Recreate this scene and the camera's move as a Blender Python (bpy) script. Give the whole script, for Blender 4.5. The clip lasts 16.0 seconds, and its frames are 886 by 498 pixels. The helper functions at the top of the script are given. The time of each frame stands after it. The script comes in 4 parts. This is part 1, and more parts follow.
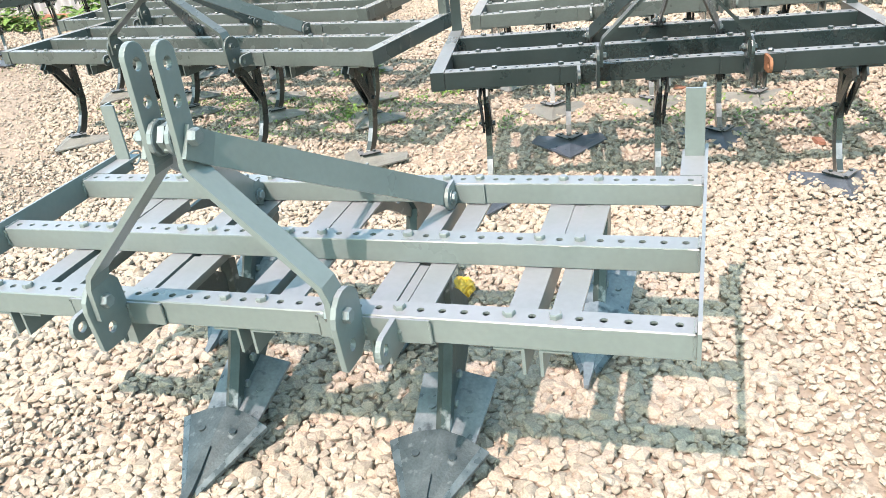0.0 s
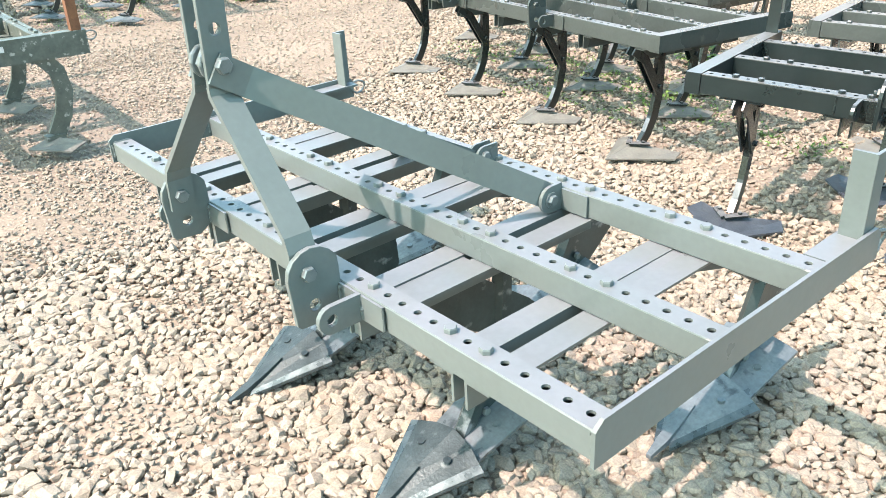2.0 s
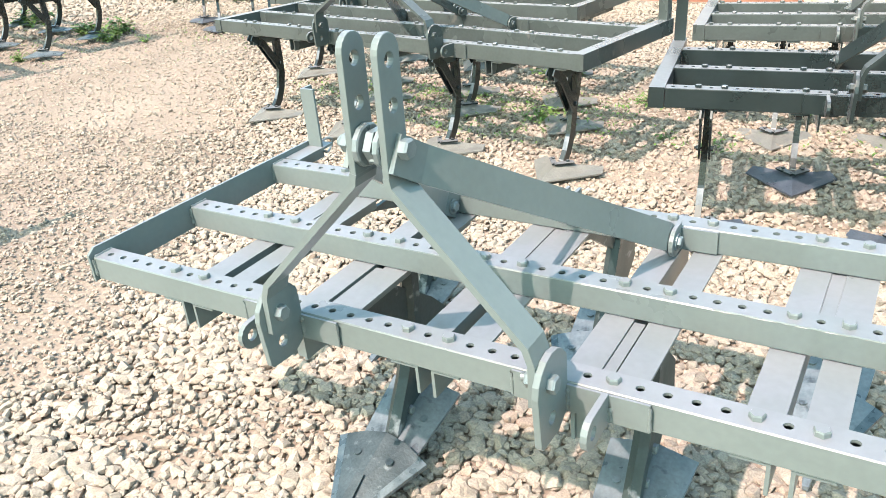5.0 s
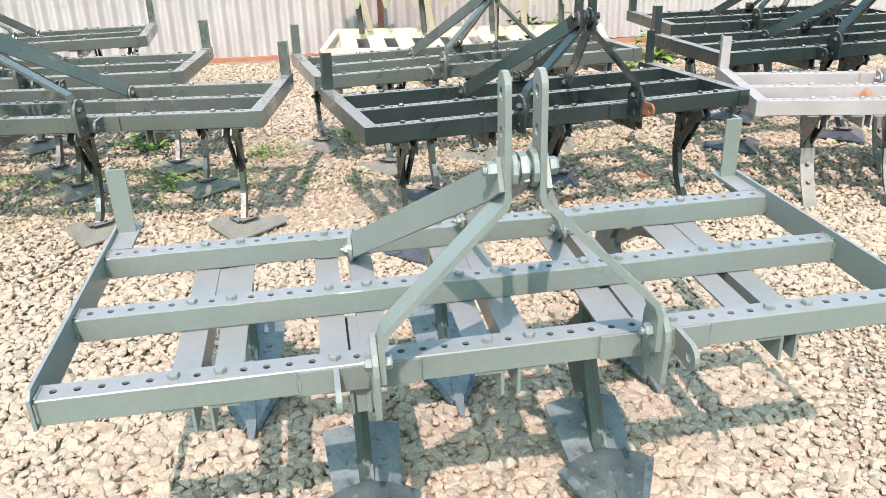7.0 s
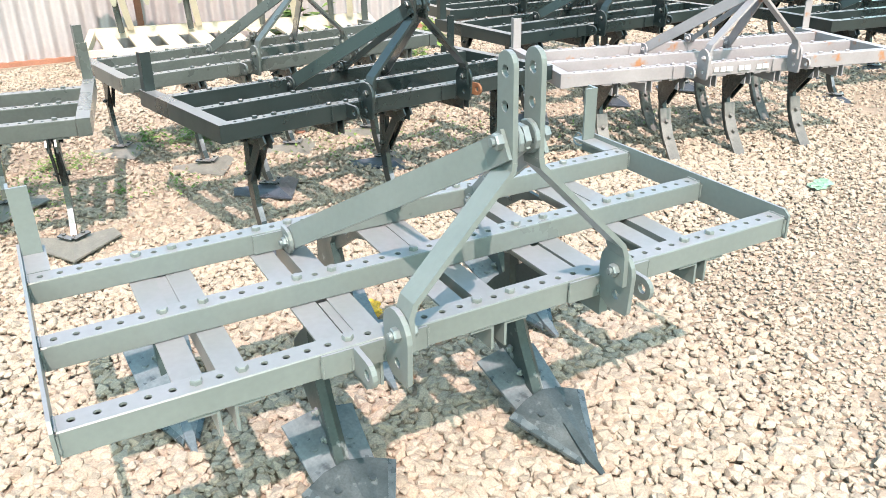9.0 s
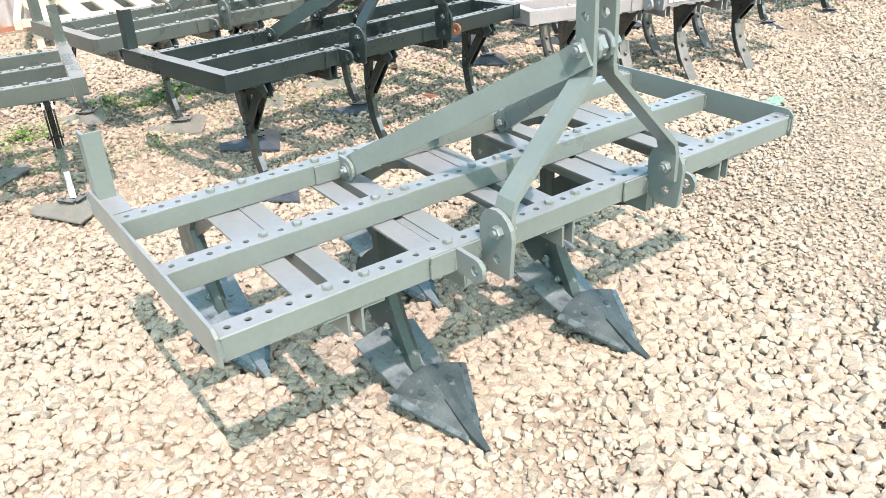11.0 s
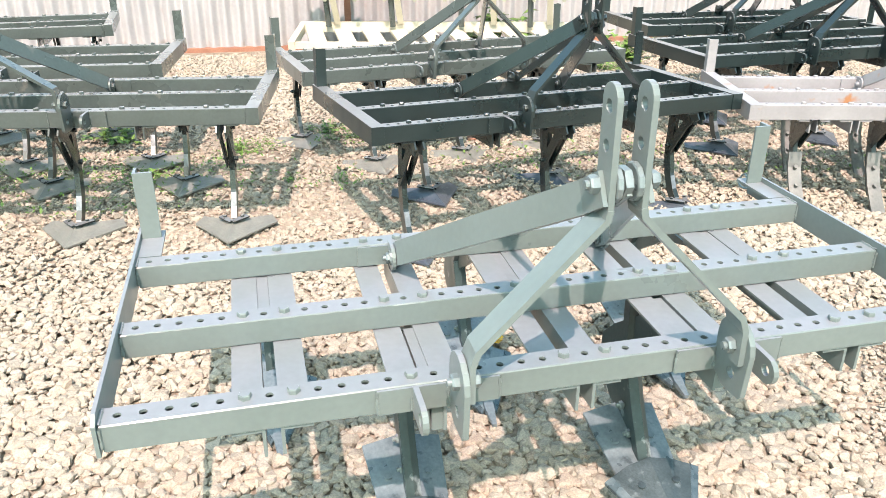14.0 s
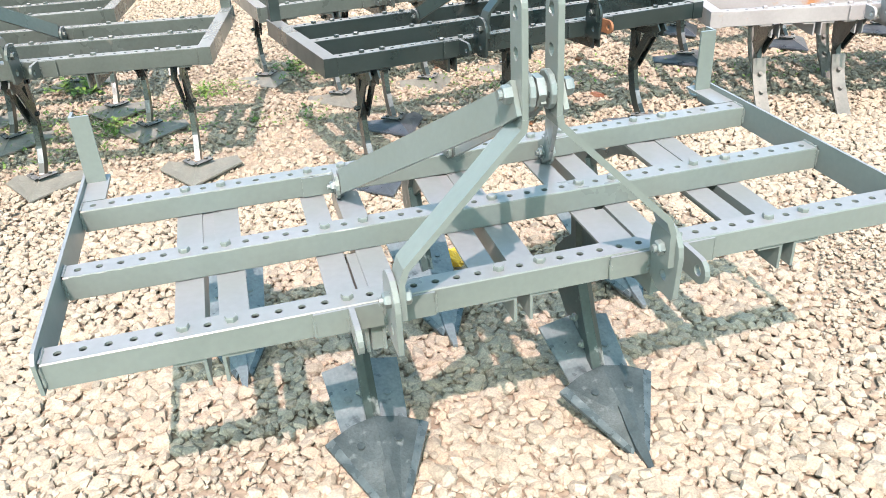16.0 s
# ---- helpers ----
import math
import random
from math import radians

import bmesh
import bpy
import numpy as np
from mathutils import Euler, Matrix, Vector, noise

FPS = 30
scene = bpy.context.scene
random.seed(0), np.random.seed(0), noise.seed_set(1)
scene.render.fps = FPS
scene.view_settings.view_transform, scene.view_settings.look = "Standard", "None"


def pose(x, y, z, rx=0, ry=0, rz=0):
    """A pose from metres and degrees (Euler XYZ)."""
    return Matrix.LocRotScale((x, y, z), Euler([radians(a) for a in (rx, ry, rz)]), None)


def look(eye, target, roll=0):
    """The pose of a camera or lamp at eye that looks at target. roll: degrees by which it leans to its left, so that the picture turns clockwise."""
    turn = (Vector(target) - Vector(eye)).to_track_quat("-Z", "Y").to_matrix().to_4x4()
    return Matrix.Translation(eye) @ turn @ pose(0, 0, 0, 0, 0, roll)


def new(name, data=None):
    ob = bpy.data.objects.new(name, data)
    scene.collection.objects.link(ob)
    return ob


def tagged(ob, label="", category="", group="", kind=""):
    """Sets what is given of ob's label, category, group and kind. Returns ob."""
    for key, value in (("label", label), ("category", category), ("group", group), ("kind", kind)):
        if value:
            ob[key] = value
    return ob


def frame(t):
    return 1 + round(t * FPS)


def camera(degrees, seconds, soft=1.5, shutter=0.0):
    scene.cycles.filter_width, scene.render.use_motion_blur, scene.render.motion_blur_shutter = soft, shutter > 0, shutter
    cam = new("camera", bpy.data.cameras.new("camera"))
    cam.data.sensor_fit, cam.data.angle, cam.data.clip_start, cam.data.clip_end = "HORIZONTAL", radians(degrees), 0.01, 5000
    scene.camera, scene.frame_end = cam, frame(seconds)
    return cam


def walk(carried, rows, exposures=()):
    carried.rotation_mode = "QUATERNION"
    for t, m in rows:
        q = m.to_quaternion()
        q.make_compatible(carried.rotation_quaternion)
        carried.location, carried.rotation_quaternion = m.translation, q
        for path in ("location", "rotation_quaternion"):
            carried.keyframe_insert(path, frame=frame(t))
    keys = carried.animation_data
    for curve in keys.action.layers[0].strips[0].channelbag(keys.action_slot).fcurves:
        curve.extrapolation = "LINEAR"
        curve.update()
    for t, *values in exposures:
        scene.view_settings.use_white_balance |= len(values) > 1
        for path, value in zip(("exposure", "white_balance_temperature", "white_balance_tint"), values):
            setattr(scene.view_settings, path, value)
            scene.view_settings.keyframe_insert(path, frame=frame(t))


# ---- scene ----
cam = camera(57.8, 16.0, soft=0.35)
PATH = [
    (0, (-0.029, 0.047, 1.531), (-0.644, 1.732, 0.647), -6.9),
    (0.5, (0.1, 0.201, 1.519), (-0.755, 1.802, 0.679), -5.9),
    (1, (0.234, 0.377, 1.521), (-0.897, 1.799, 0.685), -4.2),
    (1.5, (0.379, 0.522, 1.462), (-0.925, 1.748, 0.569), -3.1),
    (2, (0.557, 0.58, 1.472), (-0.815, 1.732, 0.583), -1.9),
    (2.5, (0.696, 0.456, 1.512), (-0.676, 1.643, 0.671), -1.7),
    (3, (0.773, 0.345, 1.528), (-0.583, 1.547, 0.682), -1.6),
    (3.2, (0.737, 0.348, 1.514), (-0.618, 1.551, 0.668), -1.5),
    (5.3, (-0.44, 0.251, 1.505), (-1.217, 1.886, 0.655), -3.9),
    (5.5, (-0.562, 0.231, 1.533), (-1.184, 1.943, 0.706), -3.5),
    (6, (-0.902, 0.141, 1.543), (-1.147, 1.984, 0.805), -3.4),
    (6.5, (-1.157, 0.02, 1.601), (-1.103, 1.882, 0.873), -3.4),
    (7, (-1.382, -0.106, 1.553), (-1.099, 1.711, 0.766), -1.8),
    (7.5, (-1.569, -0.099, 1.54), (-1.122, 1.65, 0.679), -0.8),
    (8, (-1.719, -0.059, 1.544), (-1.11, 1.634, 0.67), -0.5),
    (8.5, (-1.801, -0.043, 1.566), (-1.04, 1.61, 0.738), 0.2),
    (9, (-1.929, -0.058, 1.576), (-1.062, 1.547, 0.755), -1.3),
    (9.2, (-2.017, -0.057, 1.568), (-1.123, 1.523, 0.73), -2.1),
    (11.3, (-2.389, -0.006, 1.541), (-1.375, 1.454, 0.625), -3.1),
    (11.5, (-2.313, 0.013, 1.532), (-1.337, 1.5, 0.618), -2.7),
    (12, (-2.134, 0.003, 1.547), (-1.266, 1.575, 0.667), -2.6),
    (12.5, (-1.983, 0.033, 1.546), (-1.169, 1.653, 0.702), -1.4),
    (13, (-1.824, 0.102, 1.557), (-1.047, 1.757, 0.746), 0.0),
    (13.5, (-1.743, 0.096, 1.559), (-1.128, 1.826, 0.766), -0.1),
    (14, (-1.653, 0.018, 1.572), (-1.225, 1.798, 0.768), 0.2),
    (14.5, (-1.592, -0.047, 1.567), (-1.246, 1.744, 0.746), 0.1),
    (15, (-1.56, -0.078, 1.558), (-1.235, 1.704, 0.711), -1.8),
    (15.5, (-1.539, -0.083, 1.546), (-1.184, 1.674, 0.66), -3.7),
    (16, (-1.528, -0.041, 1.545), (-1.111, 1.669, 0.596), -3.4),
]
walk(cam, [(t, look(eye, target, roll)) for t, eye, target, roll in PATH], [(0, 1.42, 6500, -19), (0.5, 1.47, 6500, -19), (1, 1.43, 6500, -19), (3, 1.47, 6500, -19), (5.5, 1.44, 6500, -19), (6, 1.29, 6500, -19), (7, 1.18, 6500, -19), (7.5, 1.33, 6500, -19), (8, 1.33, 6500, -19), (9, 1.35, 6500, -19), (12, 1.33, 6500, -19), (14, 1.36, 6500, -19), (16, 1.37, 6500, -19)])

# ---- light ----
SUN = Vector((-0.152, -0.578, 0.795)).normalized()
sun_data = bpy.data.lights.new("sun", "SUN")
sun_data.energy, sun_data.angle, sun_data.color = 4.35, radians(0.55), (0.935, 0.615, 0.668)
sun_ob = new("sun", sun_data)
sun_ob.matrix_world = look(SUN * 30, (0, 0, 0))
world = bpy.data.worlds.new("sky")
scene.world = world
world.use_nodes = True
sky = world.node_tree.nodes.new("ShaderNodeTexSky")
sky.sky_type, sky.sun_disc = "NISHITA", False
sky.sun_elevation, sky.sun_rotation = math.asin(SUN.z), math.atan2(SUN.x, SUN.y)
sky.air_density, sky.dust_density, sky.ozone_density = 1.0, 2.2, 0.4
back = world.node_tree.nodes["Background"]
back.inputs["Strength"].default_value = 0.238
world.node_tree.links.new(sky.outputs[0], back.inputs["Color"])


# ---- materials ----
def material(name, c1, c2, rough=0.5, metal=0.0, scale=8.0, fine=120.0, bump=0.15, wear=None, wear_amount=0.0, island=False, spread=0.0, gloss=0.5, dist=0.002, grain=0.12, coat=0.0, film=0.0, haze=0.55, dusty_glare=None, glare_amount=0.0):
    """Two tones mixed by a coarse noise, fine grain, optional third tone for rusty or dusty patches, optional glare
    painted on level faces.
    """
    m = bpy.data.materials.new(name)
    m.use_nodes = True
    nt = m.node_tree
    n, l = nt.nodes, nt.links
    b = n["Principled BSDF"]
    co = n.new("ShaderNodeTexCoord")
    big = n.new("ShaderNodeTexNoise")
    big.inputs["Scale"].default_value, big.inputs["Detail"].default_value = scale, 5
    l.new(co.outputs["Object"], big.inputs["Vector"])
    small = n.new("ShaderNodeTexNoise")
    small.inputs["Scale"].default_value, small.inputs["Detail"].default_value = fine, 4
    l.new(co.outputs["Object"], small.inputs["Vector"])
    ramp = n.new("ShaderNodeMapRange")
    ramp.inputs[1].default_value, ramp.inputs[2].default_value = 0.35, 0.65
    l.new(big.outputs[0], ramp.inputs[0])
    mix = n.new("ShaderNodeMix")
    mix.data_type = "RGBA"
    mix.inputs[6].default_value, mix.inputs[7].default_value = (*c1, 1), (*c2, 1)
    l.new(ramp.outputs[0], mix.inputs[0])
    col = mix.outputs[2]
    if island:
        geo = n.new("ShaderNodeNewGeometry")
        cr = n.new("ShaderNodeValToRGB")
        cr.color_ramp.interpolation = "LINEAR"
        tones = island
        cr.color_ramp.elements[0].color, cr.color_ramp.elements[1].color = (*tones[0], 1), (*tones[-1], 1)
        for i, tone in enumerate(tones[1:-1]):
            e = cr.color_ramp.elements.new((i + 1) / (len(tones) - 1))
            e.color = (*tone, 1)
        l.new(geo.outputs["Random Per Island"], cr.inputs[0])
        mm = n.new("ShaderNodeMix")
        mm.data_type, mm.inputs[0].default_value = "RGBA", spread
        l.new(col, mm.inputs[6]), l.new(cr.outputs[0], mm.inputs[7])
        col = mm.outputs[2]
    if wear:
        wn = n.new("ShaderNodeTexNoise")
        wn.inputs["Scale"].default_value, wn.inputs["Detail"].default_value = scale * 1.7, 8
        l.new(co.outputs["Object"], wn.inputs["Vector"])
        wr = n.new("ShaderNodeMapRange")
        wr.inputs[1].default_value, wr.inputs[2].default_value = 0.72 - wear_amount, 0.80 - wear_amount
        l.new(wn.outputs[0], wr.inputs[0])
        wm = n.new("ShaderNodeMix")
        wm.data_type = "RGBA"
        wm.inputs[7].default_value = (*wear, 1)
        l.new(wr.outputs[0], wm.inputs[0]), l.new(col, wm.inputs[6])
        col = wm.outputs[2]
    if dusty_glare:
        # sky glare painted together with pale dust on level faces, thinner in patches
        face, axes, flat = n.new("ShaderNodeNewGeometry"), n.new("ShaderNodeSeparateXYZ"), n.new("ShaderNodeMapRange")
        flat.inputs[1].default_value, flat.inputs[2].default_value, flat.inputs[4].default_value = 0.80, 0.97, glare_amount
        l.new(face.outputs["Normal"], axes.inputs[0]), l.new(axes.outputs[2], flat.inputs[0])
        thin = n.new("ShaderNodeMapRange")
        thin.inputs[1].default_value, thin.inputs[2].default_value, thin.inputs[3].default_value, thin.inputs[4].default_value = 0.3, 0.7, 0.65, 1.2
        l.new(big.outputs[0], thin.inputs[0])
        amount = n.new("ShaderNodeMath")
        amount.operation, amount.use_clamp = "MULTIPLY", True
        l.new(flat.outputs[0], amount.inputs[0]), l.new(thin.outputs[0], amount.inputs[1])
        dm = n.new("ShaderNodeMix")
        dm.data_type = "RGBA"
        dm.inputs[7].default_value = (*dusty_glare, 1)
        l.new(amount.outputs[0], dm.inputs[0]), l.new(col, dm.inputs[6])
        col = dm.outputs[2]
    gm = n.new("ShaderNodeMix")
    gm.data_type, gm.blend_type = "RGBA", "MULTIPLY"
    gm.inputs[0].default_value = 1.0
    gr = n.new("ShaderNodeMapRange")
    gr.inputs[1].default_value, gr.inputs[2].default_value, gr.inputs[3].default_value, gr.inputs[4].default_value = 0.3, 0.7, 1 - grain, 1 + grain * 0.8
    l.new(small.outputs[0], gr.inputs[0]), l.new(col, gm.inputs[6]), l.new(gr.outputs[0], gm.inputs[7])
    l.new(gm.outputs[2], b.inputs["Base Color"])
    rr = n.new("ShaderNodeMapRange")
    rr.inputs[1].default_value, rr.inputs[2].default_value, rr.inputs[3].default_value, rr.inputs[4].default_value = 0.3, 0.7, rough - 0.08, rough + 0.1
    l.new(big.outputs[0], rr.inputs[0]), l.new(rr.outputs[0], b.inputs["Roughness"])
    b.inputs["Metallic"].default_value = metal
    b.inputs["Specular IOR Level"].default_value = gloss
    # a pale sheen that lifts surfaces seen at a grazing angle
    b.inputs["Sheen Weight"].default_value, b.inputs["Sheen Roughness"].default_value, b.inputs["Sheen Tint"].default_value = film, haze, (0.96, 0.96, 1.0, 1.0)
    b.inputs["Coat Weight"].default_value, b.inputs["Coat Roughness"].default_value, b.inputs["Coat IOR"].default_value = coat, 0.10, 1.5
    bp = n.new("ShaderNodeBump")
    bp.inputs["Strength"].default_value, bp.inputs["Distance"].default_value = bump, dist
    l.new(small.outputs[0], bp.inputs["Height"]), l.new(bp.outputs[0], b.inputs["Normal"])
    return m


# frame paints carry sky glare on their tops as a paler, dusty tone
SAGE = material("sage_paint", (0.106, 0.129, 0.122), (0.120, 0.143, 0.136), 0.34, scale=4, fine=60, bump=0.04, grain=0.05, gloss=0.35, coat=0.22, film=0.05, dusty_glare=(0.205, 0.192, 0.225), glare_amount=0.42)
TINE = material("scuffed_paint", (0.028, 0.042, 0.041), (0.048, 0.064, 0.062), 0.35, metal=0.2, scale=9, fine=90, bump=0.15, wear=(0.22, 0.24, 0.24), wear_amount=0.09, grain=0.12)
PLATE = material("rolled_plate", (0.110, 0.137, 0.150), (0.165, 0.19, 0.20), 0.32, metal=0.35, scale=11, fine=90, bump=0.2, wear=(0.055, 0.070, 0.078), wear_amount=0.11, grain=0.16)
SLATE = material("slate_paint", (0.050, 0.060, 0.056), (0.066, 0.077, 0.072), 0.28, metal=0.1, scale=4, fine=70, bump=0.05, wear=(0.14, 0.13, 0.115), wear_amount=0.04, grain=0.10, gloss=0.4, coat=0.2, film=0.05, haze=0.3, dusty_glare=(0.26, 0.255, 0.26), glare_amount=0.58)
BLACK = material("black_paint", (0.010, 0.016, 0.016), (0.015, 0.022, 0.022), 0.28, metal=0.05, scale=4, fine=70, bump=0.05, wear=(0.05, 0.05, 0.047), wear_amount=0.03, grain=0.10, gloss=0.4, coat=0.3, film=0.04, haze=0.3, dusty_glare=(0.26, 0.255, 0.26), glare_amount=0.48)
SILVER = material("silver_paint", (0.212, 0.202, 0.208), (0.242, 0.232, 0.236), 0.38, metal=0.1, scale=5, fine=70, bump=0.08, wear=(0.27, 0.13, 0.06), wear_amount=0.10, grain=0.05, dusty_glare=(0.34, 0.325, 0.33), glare_amount=0.4)
OLIVE = material("weathered_paint", (0.072, 0.085, 0.072), (0.108, 0.118, 0.10), 0.42, scale=16, fine=60, bump=0.3, wear=(0.32, 0.32, 0.29), wear_amount=0.12)
STEEL = material("raw_steel", (0.032, 0.044, 0.048), (0.056, 0.072, 0.077), 0.38, metal=0.3, scale=14, fine=140, bump=0.45, wear=(0.115, 0.135, 0.14), wear_amount=0.09, grain=0.2)
EDGE = material("ground_edge", (0.060, 0.080, 0.088), (0.10, 0.125, 0.135), 0.30, metal=0.5, scale=22, fine=150, bump=0.25, wear=(0.17, 0.19, 0.195), wear_amount=0.05)
SWEEP = material("ground_steel", (0.135, 0.136, 0.122), (0.185, 0.182, 0.162), 0.42, metal=0.1, scale=9, fine=110, bump=0.15, wear=(0.14, 0.135, 0.125), wear_amount=0.06)
DARKSWEEP = material("blued_steel", (0.055, 0.065, 0.080), (0.09, 0.102, 0.12), 0.32, metal=0.3, scale=9, fine=110, bump=0.3, wear=(0.13, 0.13, 0.12), wear_amount=0.05)
BRIGHT = material("bright_edge", (0.14, 0.145, 0.148), (0.21, 0.215, 0.22), 0.34, metal=0.5, scale=20, fine=160, bump=0.15)
WORN = material("worn_steel", (0.085, 0.086, 0.082), (0.13, 0.128, 0.12), 0.45, metal=0.2, scale=12, fine=110, bump=0.2, wear=(0.07, 0.065, 0.06), wear_amount=0.08)
ZINC = material("zinc_bolt", (0.13, 0.155, 0.155), (0.175, 0.20, 0.20), 0.32, metal=0.3, scale=30, fine=200, bump=0.08, grain=0.05)
RUST = material("rust", (0.13, 0.055, 0.026), (0.20, 0.092, 0.042), 0.75, scale=18, fine=120, bump=0.4)
CREAM = material("cream_paint", (0.42, 0.375, 0.285), (0.47, 0.43, 0.34), 0.5, scale=6, fine=70, bump=0.12, wear=(0.34, 0.29, 0.21), wear_amount=0.03, grain=0.06)
PUTTY = material("putty_paint", (0.26, 0.26, 0.20), (0.315, 0.315, 0.245), 0.42, scale=5, fine=70, bump=0.1, grain=0.06)
SHEET = material("galvanised_sheet", (0.275, 0.262, 0.262), (0.315, 0.302, 0.302), 0.45, scale=2.2, fine=30, bump=0.08, wear=(0.25, 0.22, 0.205), wear_amount=0.09, grain=0.05)
BRICK = material("red_rail", (0.19, 0.085, 0.052), (0.25, 0.12, 0.078), 0.8, scale=6, fine=60, bump=0.3)
STONE = material("limestone_chips", (0.25, 0.218, 0.176), (0.31, 0.272, 0.222), 0.85, scale=14, fine=170, bump=0.7, dist=0.004, grain=0.24,
                 island=((0.15, 0.138, 0.112), (0.265, 0.232, 0.182), (0.305, 0.266, 0.21), (0.285, 0.218, 0.162), (0.305, 0.272, 0.224), (0.225, 0.213, 0.178)), spread=0.6, gloss=0.25)
EARTH = material("gravelly_earth", (0.192, 0.158, 0.124), (0.248, 0.207, 0.165), 0.9, scale=1.6, fine=55, bump=0.6, dist=0.012, gloss=0.2, grain=0.22)
LEAF = material("weed_leaf", (0.065, 0.115, 0.020), (0.125, 0.20, 0.040), 0.5, scale=8, fine=60, bump=0.2)
YELLOW = material("yellow_plastic", (0.50, 0.31, 0.02), (0.56, 0.37, 0.04), 0.35, scale=20, fine=90, bump=0.3)
WHITE = material("white_lettering", (0.55, 0.54, 0.53), (0.64, 0.63, 0.62), 0.5, scale=40, fine=150, bump=0.1)


# ---- shape helpers ----
def part(name, bm, mat, parent=None, label="", bevel=0.0, smooth=False):
    """Links a bmesh as one mesh object under a thing or a part."""
    if bevel:
        edges = [e for e in bm.edges if len(e.link_faces) == 2 and e.calc_face_angle(0) > 0.6]
        bmesh.ops.bevel(bm, geom=edges, offset=bevel, segments=2, affect="EDGES", profile=0.6, clamp_overlap=True)
    bmesh.ops.recalc_face_normals(bm, faces=bm.faces)
    for f in bm.faces:
        f.smooth = smooth
    me = bpy.data.meshes.new(name)
    bm.to_mesh(me)
    bm.free()
    me.materials.append(mat)
    ob = new(name, me)
    if parent:
        ob.parent = parent
    if label:
        ob["label"] = label
    return ob


def again(name, ob, m, parent, label=""):
    """One more part on the mesh of ob, at the pose m."""
    o = new(name, ob.data)
    o.parent, o.matrix_local = parent, m
    if label:
        o["label"] = label
    return o


def box(bm, x0, x1, y0, y1, z0, z1):
    v = [bm.verts.new((x, y, z)) for x in (x0, x1) for y in (y0, y1) for z in (z0, z1)]
    for f in ((0, 1, 3, 2), (4, 6, 7, 5), (0, 4, 5, 1), (2, 3, 7, 6), (0, 2, 6, 4), (1, 5, 7, 3)):
        bm.faces.new([v[i] for i in f])
    return v


def prism(bm, pts, x0, x1, axis="x"):
    """A flat outline, given as pairs, drawn out along an axis from x0 to x1."""
    def at(p, d):
        return {"x": (d, p[0], p[1]), "y": (p[0], d, p[1]), "z": (p[0], p[1], d)}[axis]
    a = [bm.verts.new(at(p, x0)) for p in pts]
    b = [bm.verts.new(at(p, x1)) for p in pts]
    bm.faces.new(a[::-1]), bm.faces.new(b)
    for i in range(len(pts)):
        j = (i + 1) % len(pts)
        bm.faces.new((a[i], a[j], b[j], b[i]))


def holed(bm, pts, holes, x0, x1):
    """A flat outline in y and z with round holes (y, z, radius), drawn out along x."""
    loops = [pts] + [[(cy + r * math.cos(math.pi * k / 8), cz + r * math.sin(math.pi * k / 8)) for k in range(16)] for cy, cz, r in holes]
    sides = []
    for x in (x0, x1):
        edges, rings = [], []
        for loop in loops:
            v = [bm.verts.new((x, *q)) for q in loop]
            rings.append(v)
            edges += [bm.edges.new((v[k], v[(k + 1) % len(v)])) for k in range(len(v))]
        bmesh.ops.triangle_fill(bm, edges=edges, use_beauty=True)
        sides.append(rings)
    for a, b in zip(*sides):
        for k in range(len(a)):
            j = (k + 1) % len(a)
            bm.faces.new((a[k], a[j], b[j], b[k]))


def rod(bm, a, b, r, n=12, r2=None):
    a, b = Vector(a), Vector(b)
    q = (b - a).to_track_quat("Z", "Y")
    r2 = r if r2 is None else r2
    ra = [bm.verts.new(a + q @ Vector((r * math.cos(2 * math.pi * k / n), r * math.sin(2 * math.pi * k / n), 0))) for k in range(n)]
    rb = [bm.verts.new(b + q @ Vector((r2 * math.cos(2 * math.pi * k / n), r2 * math.sin(2 * math.pi * k / n), 0))) for k in range(n)]
    bm.faces.new(ra[::-1]), bm.faces.new(rb)
    for k in range(n):
        bm.faces.new((ra[k], ra[(k + 1) % n], rb[(k + 1) % n], rb[k]))


def strip(bm, path, width, thick, side):
    """A flat bar along a path; side is the direction of its breadth."""
    side = Vector(side).normalized()
    path = [Vector(p) for p in path]
    rings = []
    for i, p in enumerate(path):
        d0 = (path[i] - path[i - 1]).normalized() if i else (path[1] - path[0]).normalized()
        d1 = (path[i + 1] - path[i]).normalized() if i < len(path) - 1 else d0
        d = (d0 + d1).normalized()
        s = (side - d * side.dot(d)).normalized()
        nrm = d.cross(s).normalized() / max(0.5, d.dot(d0))
        rings.append([bm.verts.new(p + s * (width / 2 * a) + nrm * (thick / 2 * b)) for a, b in ((1, 1), (1, -1), (-1, -1), (-1, 1))])
    for r0, r1 in zip(rings, rings[1:]):
        for k in range(4):
            bm.faces.new((r0[k], r0[(k + 1) % 4], r1[(k + 1) % 4], r1[k]))
    bm.faces.new(rings[0][::-1]), bm.faces.new(rings[-1])


